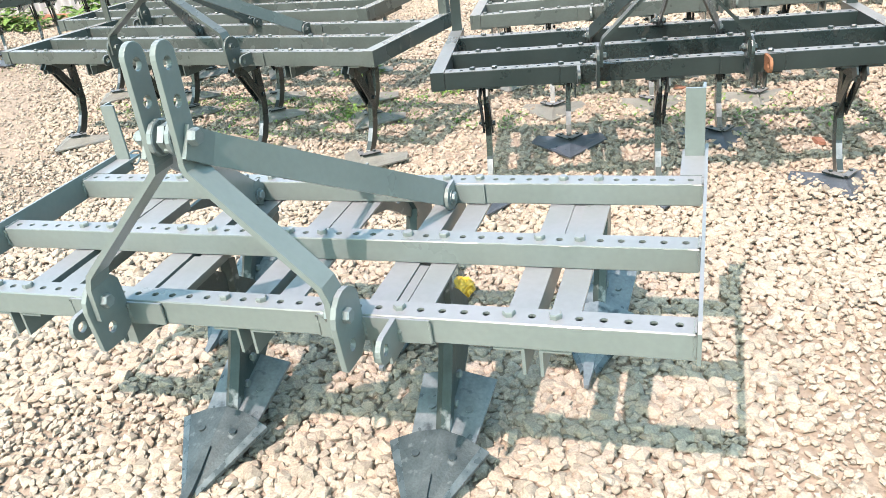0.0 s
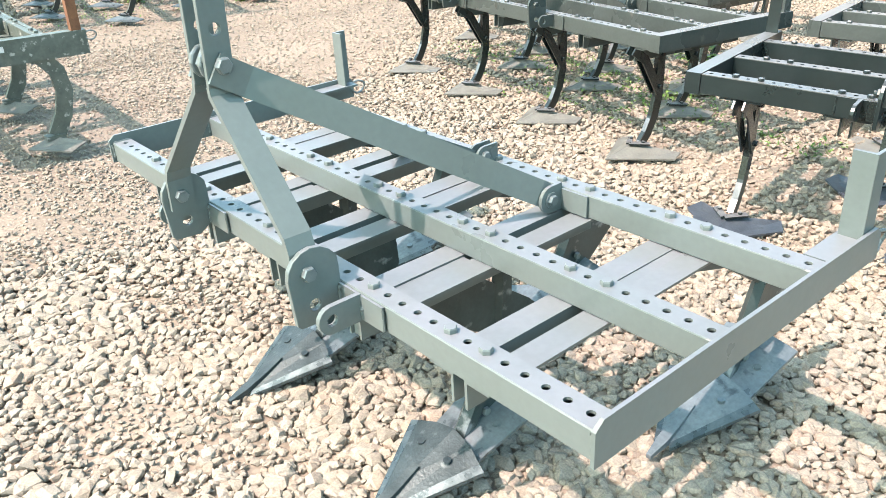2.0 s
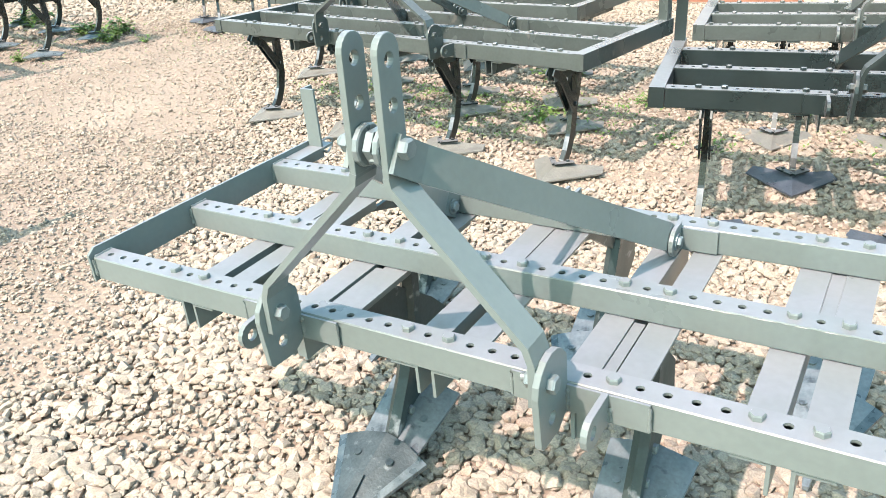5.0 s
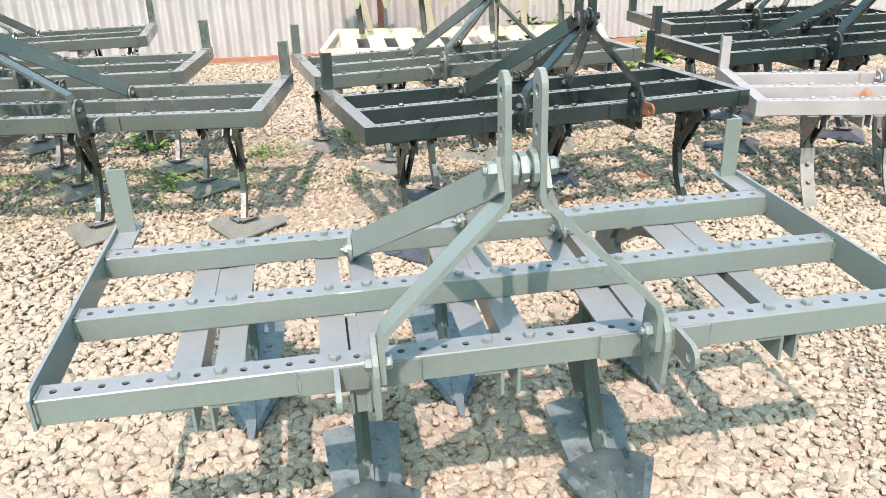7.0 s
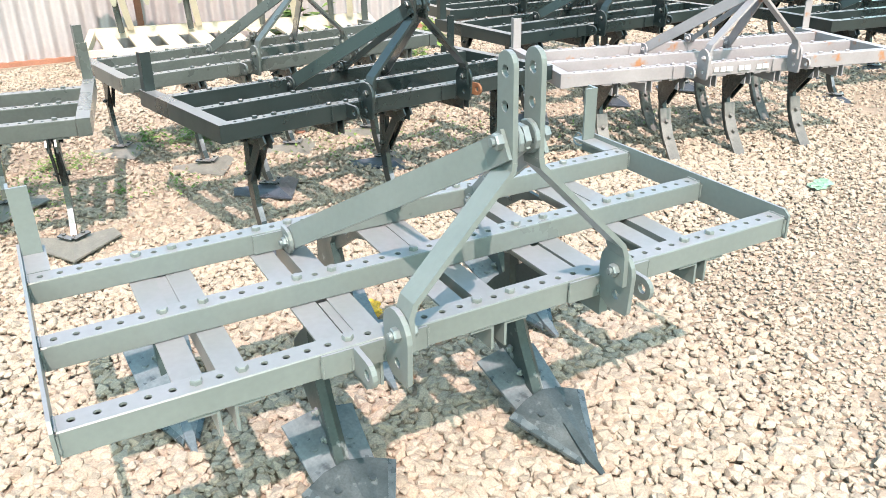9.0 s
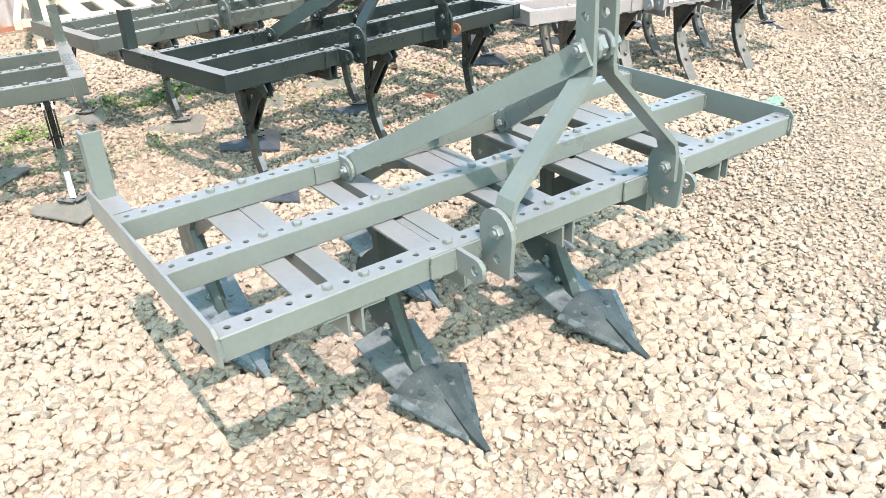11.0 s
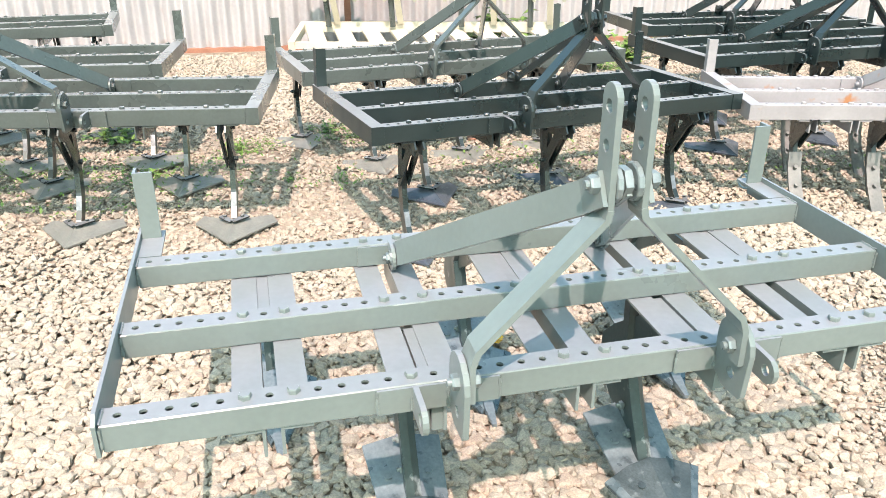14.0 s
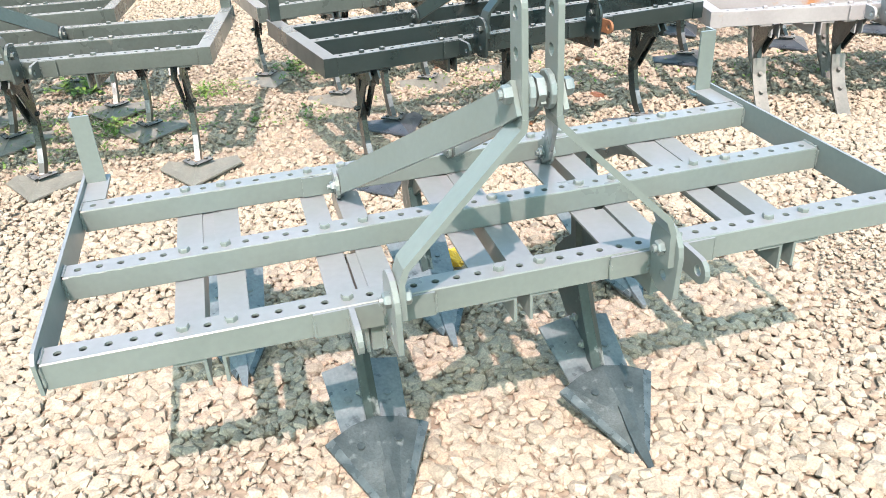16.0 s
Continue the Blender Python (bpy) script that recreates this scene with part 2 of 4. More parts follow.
def pierced(bm, to_world, u0, u1, v0, v1, cu, cv, r, depth, n=16):
    """A rectangle with a round hole through it; to_world(u, v, w) places it, w running into the depth."""
    inner, outer, low = [], [], []
    for k in range(n):
        a = 2 * math.pi * k / n
        c, s = math.cos(a), math.sin(a)
        m = max(abs(c), abs(s))
        eu = cu + (c / m) * ((u1 - cu) if c > 0 else (cu - u0))
        ev = cv + (s / m) * ((v1 - cv) if s > 0 else (cv - v0))
        inner.append(bm.verts.new(to_world(cu + r * c, cv + r * s, 0)))
        low.append(bm.verts.new(to_world(cu + r * c, cv + r * s, depth)))
        outer.append(bm.verts.new(to_world(eu, ev, 0)))
    for k in range(n):
        j = (k + 1) % n
        bm.faces.new((inner[k], outer[k], outer[j], inner[j]))
        bm.faces.new((low[k], inner[k], inner[j], low[j]))


def tube_bar(x0, x1, y0, y1, z0, z1, holes, r, n=16):
    """A hollow box bar along x, pierced along its top."""
    bm = bmesh.new()
    ym = (y0 + y1) / 2
    edges = [x0] + [(a + b) / 2 for a, b in zip(holes, holes[1:])] + [x1]
    for h, a, b in zip(holes, edges, edges[1:]):
        pierced(bm, lambda u, v, w: (u, v, z1 - w), a, b, y0, y1, h, ym, r, 0.006, n)
    bmesh.ops.remove_doubles(bm, verts=bm.verts, dist=0.0002)
    c = 0.0024
    for a, b in (((y0, z1), (y0 - c, z1 - c)), ((y0 - c, z1 - c), (y0 - c, z0 + c)), ((y0 - c, z0 + c), (y0, z0)), ((y0, z0), (y1, z0)),
                 ((y1, z0), (y1 + c, z0 + c)), ((y1 + c, z0 + c), (y1 + c, z1 - c)), ((y1 + c, z1 - c), (y1, z1))):
        bm.faces.new([bm.verts.new(p) for p in ((x0, *a), (x1, *a), (x1, *b), (x0, *b))])
    for x in (x0, x1):
        bm.faces.new([bm.verts.new((x, *p)) for p in ((y0, z1), (y0 - c, z1 - c), (y0 - c, z0 + c), (y0, z0), (y1, z0), (y1 + c, z0 + c), (y1 + c, z1 - c), (y1, z1))])
    return bm


def tab(bm, x0, x1, y_root, y_hole, z, half, r, n=16):
    """An upright ear with a rounded end and a hole; it reaches from y_root past y_hole."""
    sgn = 1 if y_hole > y_root else -1
    loops = []
    for x in (x0, x1):
        out, inn = [], []
        for k in range(n):
            a = 2 * math.pi * k / n
            c, s = math.cos(a), math.sin(a)
            inn.append(bm.verts.new((x, y_hole + r * c, z + r * s)))
            if c * sgn >= -0.01:
                out.append(bm.verts.new((x, y_hole + half * c, z + half * s)))
            else:
                m = max(abs(c), abs(s))
                out.append(bm.verts.new((x, y_hole + (c / m) * abs(y_root - y_hole), z + (s / m) * half)))
        loops.append((out, inn))
    (o0, i0), (o1, i1) = loops
    for k in range(n):
        j = (k + 1) % n
        bm.faces.new((o0[k], o0[j], i0[j], i0[k]))
        bm.faces.new((o1[k], i1[k], i1[j], o1[j]))
        bm.faces.new((o0[k], o1[k], o1[j], o0[j]))
        bm.faces.new((i0[k], i0[j], i1[j], i1[k]))


def lathe(bm, a, axis, rings):
    """One connected solid along an axis from a; rings are (distance, radius, six-sided or not)."""
    a, axis = Vector(a), Vector(axis).normalized()
    q = axis.to_track_quat("Z", "Y")
    made = []
    for d, r, six in rings:
        ring = []
        for k in range(12):
            t = math.pi * k / 6
            rr = r * (0.866 if six and k % 2 else 1.0)
            ring.append(bm.verts.new(a + q @ Vector((rr * math.cos(t), rr * math.sin(t), d))))
        made.append(ring)
    for r0, r1 in zip(made, made[1:]):
        for k in range(12):
            bm.faces.new((r0[k], r0[(k + 1) % 12], r1[(k + 1) % 12], r1[k]))
    bm.faces.new(made[0][::-1]), bm.faces.new(made[-1])


def hex_head(bm, c, axis, r, h, stub=0.0):
    """A bolt head, chamfered, with an optional stub of thread."""
    rings = [(0, r, True), (h * 0.75, r, True), (h, r * 0.86, True)]
    if stub:
        rings += [(h, r * 0.5, False), (h + stub, r * 0.5, False)]
    lathe(bm, c, axis, rings)


def through_bolt(bm, x0, x1, y, z, r, h, washer=0.0):
    """A bolt along x whose head and nut sit outside x0 and x1."""
    rings = [(-h - 0.008, r * 0.5, False), (-h, r * 0.5, False), (-h, r * 0.86, True), (-h * 0.75, r, True), (0, r, True)]
    if washer:
        rings[-1] = (-0.004, r, True)
        rings += [(-0.004, washer, False), (0, washer, False)]
    rings += [(0, r * 0.5, False), (x1 - x0, r * 0.5, False)]
    if washer:
        rings += [(x1 - x0, washer, False), (x1 - x0 + 0.004, washer, False)]
    rings += [(x1 - x0 + (0.004 if washer else 0), r, True), (x1 - x0 + h * 0.75, r, True), (x1 - x0 + h, r * 0.86, True)]
    lathe(bm, (x0, y, z), (1, 0, 0), rings)


def thing(name, m, label, category, group=""):
    ob = new(name)
    ob.matrix_world = m
    return tagged(ob, label, category, group)


def weld(bm, a, b, r, seed, step=0.006):
    """A lumpy bead of weld from a to b."""
    rnd = random.Random(seed)
    a, b = Vector(a), Vector(b)
    n = max(2, int((b - a).length / step))
    q = (b - a).to_track_quat("Z", "Y")
    rings = []
    for i in range(n + 1):
        p = a.lerp(b, i / n)
        rr = r * rnd.uniform(0.65, 1.25)
        rings.append([bm.verts.new(p + q @ Vector((rr * math.cos(k * 1.0472), rr * math.sin(k * 1.0472), 0))) for k in range(6)])
    for r0, r1 in zip(rings, rings[1:]):
        for k in range(6):
            bm.faces.new((r0[k], r0[(k + 1) % 6], r1[(k + 1) % 6], r1[k]))


# ---- tines ----
def share_tine(parent, x, y, paint, share_mat, rear):
    """A swept-back plate shank with a knife edge, a wing plate and a pointed share under it."""
    bm = bmesh.new()
    head = [(0.05, 0.54), (0.20, 0.54), (0.29, 0.47), (0.50, 0.42)] if rear else [(0.05, 0.549), (0.36, 0.549), (0.53, 0.42)]
    prism(bm, head + [(0.60, 0.35), (0.605, 0.25), (0.45, 0.125), (0.30, 0.115), (0.285, 0.15), (0.39, 0.29), (0.41, 0.36), (0.21, 0.49)], -0.007, 0.007)
    shank = part("tine", bm, TINE, parent, bevel=0.002)
    shank.location = (x, y, 0)
    bm = bmesh.new()
    if rear:
        box(bm, -0.0145, 0.0145, -0.29, 0.06, 0.592, 0.6095)
    else:
        box(bm, -0.012, 0.012, 0.012, 0.33, 0.546, 0.608)
    part("top_bar", bm, paint, shank, bevel=0.002)
    bm = bmesh.new()
    rings = []
    for c in ((0, 0.36 if rear else 0.425, 0.47 if rear else 0.549), (0, 0.415, 0.39), (0, 0.355, 0.26), (0, 0.268, 0.112)):
        rings.append([bm.verts.new(Vector(c) + Vector(o)) for o in ((-0.02, 0.034, -0.012), (-0.02, 0.004, 0), (0, -0.014, 0.006), (0.02, 0.004, 0), (0.02, 0.034, -0.012))])
    for r0, r1 in zip(rings, rings[1:]):
        for k in range(5):
            bm.faces.new((r0[k], r0[(k + 1) % 5], r1[(k + 1) % 5], r1[k]))
    bm.faces.new(rings[0][::-1]), bm.faces.new(rings[-1])
    part("knife", bm, TINE, shank, bevel=0.0015)
    # wing plate, slightly dished along the middle
    bm = bmesh.new()
    top = [(-0.088, 0.235, 0.090), (0, 0.23, 0.104), (0.088, 0.235, 0.090), (0.110, 0.468, 0.164), (0, 0.474, 0.182), (-0.110, 0.468, 0.164)]
    t = [bm.verts.new(p) for p in top]
    u = [bm.verts.new((p[0], p[1] + 0.003, p[2] - 0.008)) for p in top]
    bm.faces.new((t[0], t[1], t[4], t[5])), bm.faces.new((t[1], t[2], t[3], t[4]))
    bm.faces.new((u[1], u[0], u[5], u[4])), bm.faces.new((u[2], u[1], u[4], u[3]))
    for k in range(6):
        bm.faces.new((t[k], u[k], u[(k + 1) % 6], t[(k + 1) % 6]))
    part("wing_plate", bm, PLATE, shank, "blue-grey rolled steel wing plate")
    for bx in (-0.055, 0.055):
        bm = bmesh.new()
        rod(bm, (bx, 0.36, 0.126), (bx, 0.358, 0.1405), 0.011, 10)
        part("rivet", bm, PLATE, shank)
    # pointed share
    bm = bmesh.new()
    pts = [(-0.117, 0.238, 0.119), (-0.065, 0.256, 0.133), (0, 0.262, 0.145), (0.065, 0.256, 0.133), (0.117, 0.238, 0.119), (0.015, 0.02, 0.050), (-0.015, 0.02, 0.050), (0, 0.10, 0.088)]
    t = [bm.verts.new(p) for p in pts]
    for f in ((0, 6, 7, 1), (1, 7, 2), (2, 7, 3), (3, 7, 5, 4), (6, 5, 7)):
        bm.faces.new([t[i] for i in f])
    u = [bm.verts.new((p[0], p[1], p[2] - 0.012)) for p in pts]
    for f in ((0, 6, 7, 1), (1, 7, 2), (2, 7, 3), (3, 7, 5, 4), (6, 5, 7)):
        bm.faces.new([u[i] for i in reversed(f)])
    rim = (0, 1, 2, 3, 4, 5, 6)
    for k in range(7):
        i, j = rim[k], rim[(k + 1) % 7]
        bm.faces.new((t[i], t[j], u[j], u[i]))
    share = part("share", bm, share_mat, shank, "pointed share of dark scaly steel" if share_mat is STEEL else "pointed share of blue-grey steel")
    bm = bmesh.new()
    for s in (-1, 1):
        q = [bm.verts.new(p) for p in ((s * 0.140, 0.232, 0.110), (s * 0.024, 0.008, 0.043), (s * 0.0152, 0.020, 0.0505), (s * 0.1172, 0.238, 0.1195))]
        w = [bm.verts.new((v.co.x, v.co.y, v.co.z - 0.010)) for v in q]
        bm.faces.new(q), bm.faces.new(w[::-1])
        for k in range(4):
            bm.faces.new((q[k], w[k], w[(k + 1) % 4], q[(k + 1) % 4]))
    part("cutting_edge", bm, EDGE, share, "ground edge of the share")
    bm = bmesh.new()
    ring = []
    for yy, zz, ww, hh in ((0.135, 0.098, 0.010, 0.010), (0.07, 0.066, 0.014, 0.017), (0.01, 0.044, 0.015, 0.018), (-0.048, 0.030, 0.007, 0.012)):
        ring.append([bm.verts.new(p) for p in ((-ww, yy, zz), (-ww, yy, zz + hh), (ww, yy, zz + hh), (ww, yy, zz))])
    for r0, r1 in zip(ring, ring[1:]):
        for k in range(4):
            bm.faces.new((r0[k], r0[(k + 1) % 4], r1[(k + 1) % 4], r1[k]))
    bm.faces.new(ring[0][::-1]), bm.faces.new(ring[-1])
    part("chisel_point", bm, share_mat, share, bevel=0.002)
    for bx in (-0.05, 0.05):
        bm = bmesh.new()
        rod(bm, (bx, 0.195, 0.100), (bx * 1.01, 0.192, 0.1185), 0.011, 12)
        part("bolt", bm, share_mat, share)
    for zz, yy in ((0.21, 0.42), (0.155, 0.36)):
        bm = bmesh.new()
        through_bolt(bm, -0.012, 0.012, yy, zz, 0.013, 0.011)
        part("shank_bolt", bm, paint, shank)
    return shank


def sweep_tine(parent, x, y, z1, paint, foot_mat, cache):
    """A C-shaped shank with a pair of diagonal stays and a V-shaped sweep at its foot."""
    if "sweep" in cache:
        first = cache["sweep"]
        shank = again("tine", first, Matrix.Translation((x, y, 0)), parent)
        for c in first.children:
            again(c.name.split(".")[0], c, c.matrix_local.copy(), shank)
        return shank
    bm = bmesh.new()
    path = [(0, 0.20, z1), (0, 0.205, 0.42), (0, 0.205, 0.32), (0, 0.185, 0.22), (0, 0.15, 0.14), (0, 0.115, 0.095)]
    strip(bm, path, 0.05, 0.026, (0, 1, 0.0))
    shank = part("tine", bm, paint, parent, bevel=0.0015)
    shank.location = (x, y, 0)
    for s in (-1, 1):
        bm = bmesh.new()
        strip(bm, [(s * 0.02, 0.0, z1 - 0.005), (s * 0.02, 0.08, z1 - 0.06), (s * 0.02, 0.195, z1 - 0.24)], 0.045, 0.008, (0, 1, 0.4))
        part("stay", bm, paint, shank)
    for zz in (z1 - 0.21, z1 - 0.05):
        bm = bmesh.new()
        through_bolt(bm, -0.024, 0.024, 0.195, zz, 0.012, 0.01)
        part("stay_bolt", bm, paint, shank)
    bm = bmesh.new()
    for s in (-1, 1):
        top = [(0, -0.125, 0.058), (s * 0.205, 0.155, 0.052), (s * 0.172, 0.225, 0.064), (0, 0.060, 0.102)]
        t = [bm.verts.new(p) for p in top]
        u = [bm.verts.new((p[0], p[1], p[2] - 0.008)) for p in top]
        bm.faces.new(t), bm.faces.new(u[::-1])
        for k in range(4):
            bm.faces.new((t[k], u[k], u[(k + 1) % 4], t[(k + 1) % 4]))
    sweep = part("sweep", bm, foot_mat, shank, "flat V-shaped steel sweep")
    bm = bmesh.new()
    for s in (-1, 1):
        strip(bm, [(0, 0.030, 0.106), (s * 0.066, 0.110, 0.104)], 0.026, 0.008, (0, 1, 0.1))
    part("shoe", bm, paint, shank)
    for s in (-1, 1):
        bm = bmesh.new()
        hex_head(bm, (s * 0.042, 0.090, 0.109), (0, 0, 1), 0.010, 0.008)
        part("sweep_bolt", bm, paint, shank)
    bm = bmesh.new()
    strip(bm, [(0, 0.157, 0.215), (0, 0.1235, 0.14), (0, 0.093, 0.103)], 0.0265, 0.003, (1, 0, 0))
    part("bare_face", bm, BRIGHT, shank, "bare bright metal on the front of the shank")
    cache["sweep"] = shank
    return shank


def curved_tine(parent, x, y, z1, paint, foot_mat, cache):
    """A broad sickle-shaped tine with a narrow reversible point, held by a triangular plate."""
    if "curved" in cache:
        first = cache["curved"]
        shank = again("tine", first, Matrix.Translation((x, y, 0)), parent)
        for c in first.children:
            again(c.name.split(".")[0], c, c.matrix_local.copy(), shank)
        return shank
    bm = bmesh.new()
    strip(bm, [(0, 0.10, z1), (0, 0.17, z1 - 0.07), (0, 0.205, z1 - 0.17), (0, 0.19, z1 - 0.28), (0, 0.14, z1 - 0.38), (0, 0.10, z1 - 0.43)], 0.055, 0.024, (0, 1, 0.2))
    shank = part("tine", bm, paint, parent, bevel=0.0015)
    shank.location = (x, y, 0)
    for s in (-1, 1):
        bm = bmesh.new()
        prism(bm, [(-0.02, z1), (0.24, z1), (0.22, z1 - 0.17), (0.17, z1 - 0.20)], s * 0.02 - 0.004, s * 0.02 + 0.004)
        part("cheek_plate", bm, BLACK, shank)
    bm = bmesh.new()
    strip(bm, [(0, 0.165, z1 - 0.22), (0, 0.145, z1 - 0.30), (0, 0.10, z1 - 0.38), (0, 0.03, z1 - 0.46), (0, -0.03, z1 - 0.52)], 0.07, 0.012, (1, 0, 0))
    part("point", bm, foot_mat, shank, "curved reversible steel point")
    for yy, zz in ((0.135, z1 - 0.30), (0.085, z1 - 0.385)):
        bm = bmesh.new()
        rod(bm, (0, yy + 0.01, zz - 0.01), (0, yy - 0.014, zz + 0.012), 0.011, 8)
        part("point_bolt", bm, foot_mat, shank)
    cache["curved"] = shank
    return shank


def sickle_tine(parent, x, y, z1, paint, foot_mat, cache):
    """A broad sickle-shaped shank standing on a flat V-shaped sweep."""
    if "sickle" in cache:
        first = cache["sickle"]
        shank = again("tine", first, Matrix.Translation((x, y, 0)), parent)
        for c in first.children:
            again(c.name.split(".")[0], c, c.matrix_local.copy(), shank)
        return shank
    bm = bmesh.new()
    strip(bm, [(0, 0.02, z1), (0, 0.12, z1 - 0.035), (0, 0.185, z1 - 0.12), (0, 0.20, z1 - 0.23), (0, 0.17, z1 - 0.35), (0, 0.11, z1 - 0.46)], 0.085, 0.028, (0, 1, 0.0))
    shank = part("tine", bm, paint, parent, bevel=0.002)
    shank.location = (x, y, 0)
    bm = bmesh.new()
    for s in (-1, 1):
        top = [(0, -0.05, 0.10), (s * 0.16, 0.13, 0.085), (s * 0.13, 0.22, 0.115), (0, 0.08, 0.145)]
        t = [bm.verts.new(q) for q in top]
        u = [bm.verts.new((q[0], q[1], q[2] - 0.008)) for q in top]
        bm.faces.new(t), bm.faces.new(u[::-1])
        for k in range(4):
            bm.faces.new((t[k], u[k], u[(k + 1) % 4], t[(k + 1) % 4]))
    part("sweep", bm, foot_mat, shank, "flat V-shaped steel sweep")
    bm = bmesh.new()
    box(bm, -0.03, 0.03, 0.05, 0.15, 0.128, 0.15)
    part("shoe", bm, paint, shank, bevel=0.004)
    cache["sickle"] = shank
    return shank


# ---- the cultivator frame ----
def cultivator(m, label, length, stations, front, rear, paint, kind="sweep", foot=None, shank=None, rear_y=None, post_mat=None, end_low=0.0, bars=(0.0, 0.33, 0.677), tail=1.0, off=0.0, mast=True, plumb=0.0, sep=0.30, detail=16, group="cultivators in the yard", rusty=False, lug_mat=None, brace_x=0.31, hole_pitch=0.0473):
    """A mounted cultivator: three pierced bars, end bars, clamp angles, tines, and a three-point mast. Its front bar lies along x."""
    tails = tail if isinstance(tail, tuple) else (tail, tail)
    root = thing("cultivator", m, label, "cultivator", group)
    cache = {}
    half, z0, z1, bw = length / 2, 0.614 if kind == "share" else 0.599, 0.675, 0.060
    nh = int((length - 0.06) / hole_pitch) + 1
    holes = [off + (i - (nh - 1) / 2) * hole_pitch for i in range(nh)]
    main = kind == "share"
    inset = 0.008 if main else 0.062
    bar = None
    for i, yb in enumerate(bars):
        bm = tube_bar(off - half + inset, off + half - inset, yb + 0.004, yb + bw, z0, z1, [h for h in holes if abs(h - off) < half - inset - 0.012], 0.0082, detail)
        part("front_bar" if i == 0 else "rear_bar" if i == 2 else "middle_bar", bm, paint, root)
    for s in (-1, 1):
        bm = bmesh.new()
        xo, tl = off + s * half, tails[(s + 1) // 2]
        if main:
            prism(bm, [(-0.008, z0 - 0.003), (tl, z0 - 0.003), (tl, 0.672), (tl - 0.018, 0.690), (0.012, 0.698), (-0.008, 0.682)], xo - 0.004, xo + 0.004)
            prism(bm, [(xo, bars[2] + bw + 0.005), (xo - s * 0.065, bars[2] + bw + 0.005), (xo - s * 0.065, tl - 0.02), (xo, tl - 0.02)], z1 - 0.008, z1, "z")
            part("end_plate", bm, paint, root, bevel=0.002)
        else:
            box(bm, min(xo, xo - s * 0.06), max(xo, xo - s * 0.06), -0.003, tl, z0 - 0.002 - end_low, z1 + 0.003)
            part("end_bar", bm, paint, root, bevel=0.004)
        bm = bmesh.new()
        xi, xe, yp = xo - s * 0.058, xo - s * 0.006, tl - 0.05
        prism(bm, [(xi, yp - 0.02), (xe, yp - 0.02), (xe, yp + 0.03), (xe - s * 0.008, yp + 0.03), (xe - s * 0.008, yp - 0.012), (xi, yp - 0.012)], z1, z1 + 0.193, "z")
        part("corner_post", bm, post_mat if post_mat and s > 0 else paint, root)
        if main or post_mat:
            bm = bmesh.new()
            c = Vector((xo - s * 0.004, tl + 0.022, z1 - 0.03))
            pts = [c + Vector((0.005 * math.sin(2 * a), 0.030 * math.cos(a), 0.024 * math.sin(a))) for a in [2 * math.pi * k / 12 for k in range(12)]]
            for p, q in zip(pts, pts[1:] + pts[:1]):
                rod(bm, p, q, 0.004, 6)
            part("ring", bm, ZINC, root, "bent wire ring at the end of the side bar")
    # welded seams of the bars
    if main:
        for i, yb in enumerate(bars):
            for s in (-1, 1):
                bm = bmesh.new()
                weld(bm, (s * (half - 0.007), yb + 0.004, z1), (s * (half - 0.007), yb + bw, z1), 0.004, i + s)
                part("weld", bm, paint, root)
                bm = bmesh.new()
                weld(bm, (s * (half - 0.007), yb, z0 + 0.01), (s * (half - 0.007), yb, z1 - 0.004), 0.004, i * 3 + s)
                part("weld", bm, paint, root)
        for i, yb in enumerate(bars[1:]):
            for k, (xa, xb) in enumerate(((-half + 0.02, -0.36), (-0.30, -0.04), (0.08, 0.20), (0.47, half - 0.03))):
                bm = bmesh.new()
                weld(bm, (xa, yb + 0.0035, z1 - 0.0012), (xb, yb + 0.0035, z1 - 0.0012), 0.0024, 40 + i * 7 + k, 0.011)
                part("seam", bm, paint, root)
    # clamp angles and bolts
    a_mesh = {}
    y_end = bars[2] + bw + 0.012
    for xs in stations:
        for s in (-1, 1):
            if s not in a_mesh:
                bm = bmesh.new()
                prism(bm, [(s * 0.015, z0 - 0.0015), (s * 0.080, z0 - 0.0015), (s * 0.080, z0 - 0.008), (s * 0.022, z0 - 0.008), (s * 0.022, z0 - 0.068), (s * 0.015, z0 - 0.068)], 0.006, y_end, "y")
                a_mesh[s] = part("clamp_angle", bm, paint, root)
                a_mesh[s].location = (xs, 0, 0)
            else:
                again("clamp_angle", a_mesh[s], Matrix.Translation((xs, 0, 0)), root)
            for yb in bars:
                xx = min(holes, key=lambda h: abs(h - (xs + s * 0.0473)))
                if mast and abs(abs(xx) - sep) < 0.026 and yb == 0:
                    continue
                turn = pose(xx, yb + 0.033, z1, 0, 0, (xx * 997 + yb * 331) % 60)
                if "bolt" not in cache:
                    bm = bmesh.new()
                    hex_head(bm, (0, 0, 0), (0, 0, 1), 0.0135, 0.011)
                    cache["bolt"] = part("bolt", bm, paint, root)
                    cache["bolt"].matrix_local = turn
                else:
                    again("bolt", cache["bolt"], turn, root)
    for row, yb in ((front, bars[0]), (rear, bars[2] if rear_y is None else rear_y)):
        for xs in row:
            if main:
                share_tine(root, xs, yb, paint, STEEL if yb == 0 else PLATE, yb > 0)
            elif kind == "sickle":
                sickle_tine(root, xs, yb, 0.604, paint, foot, cache)
            elif kind == "sweep":
                sweep_tine(root, xs, yb, z0 - 0.01, shank or paint, foot, cache)
            else:
                curved_tine(root, xs, yb, 0.604, shank or paint, foot, cache)
    if not mast:
        return root
    lug_mat = lug_mat or paint
    yb, zb = -0.075, 0.722
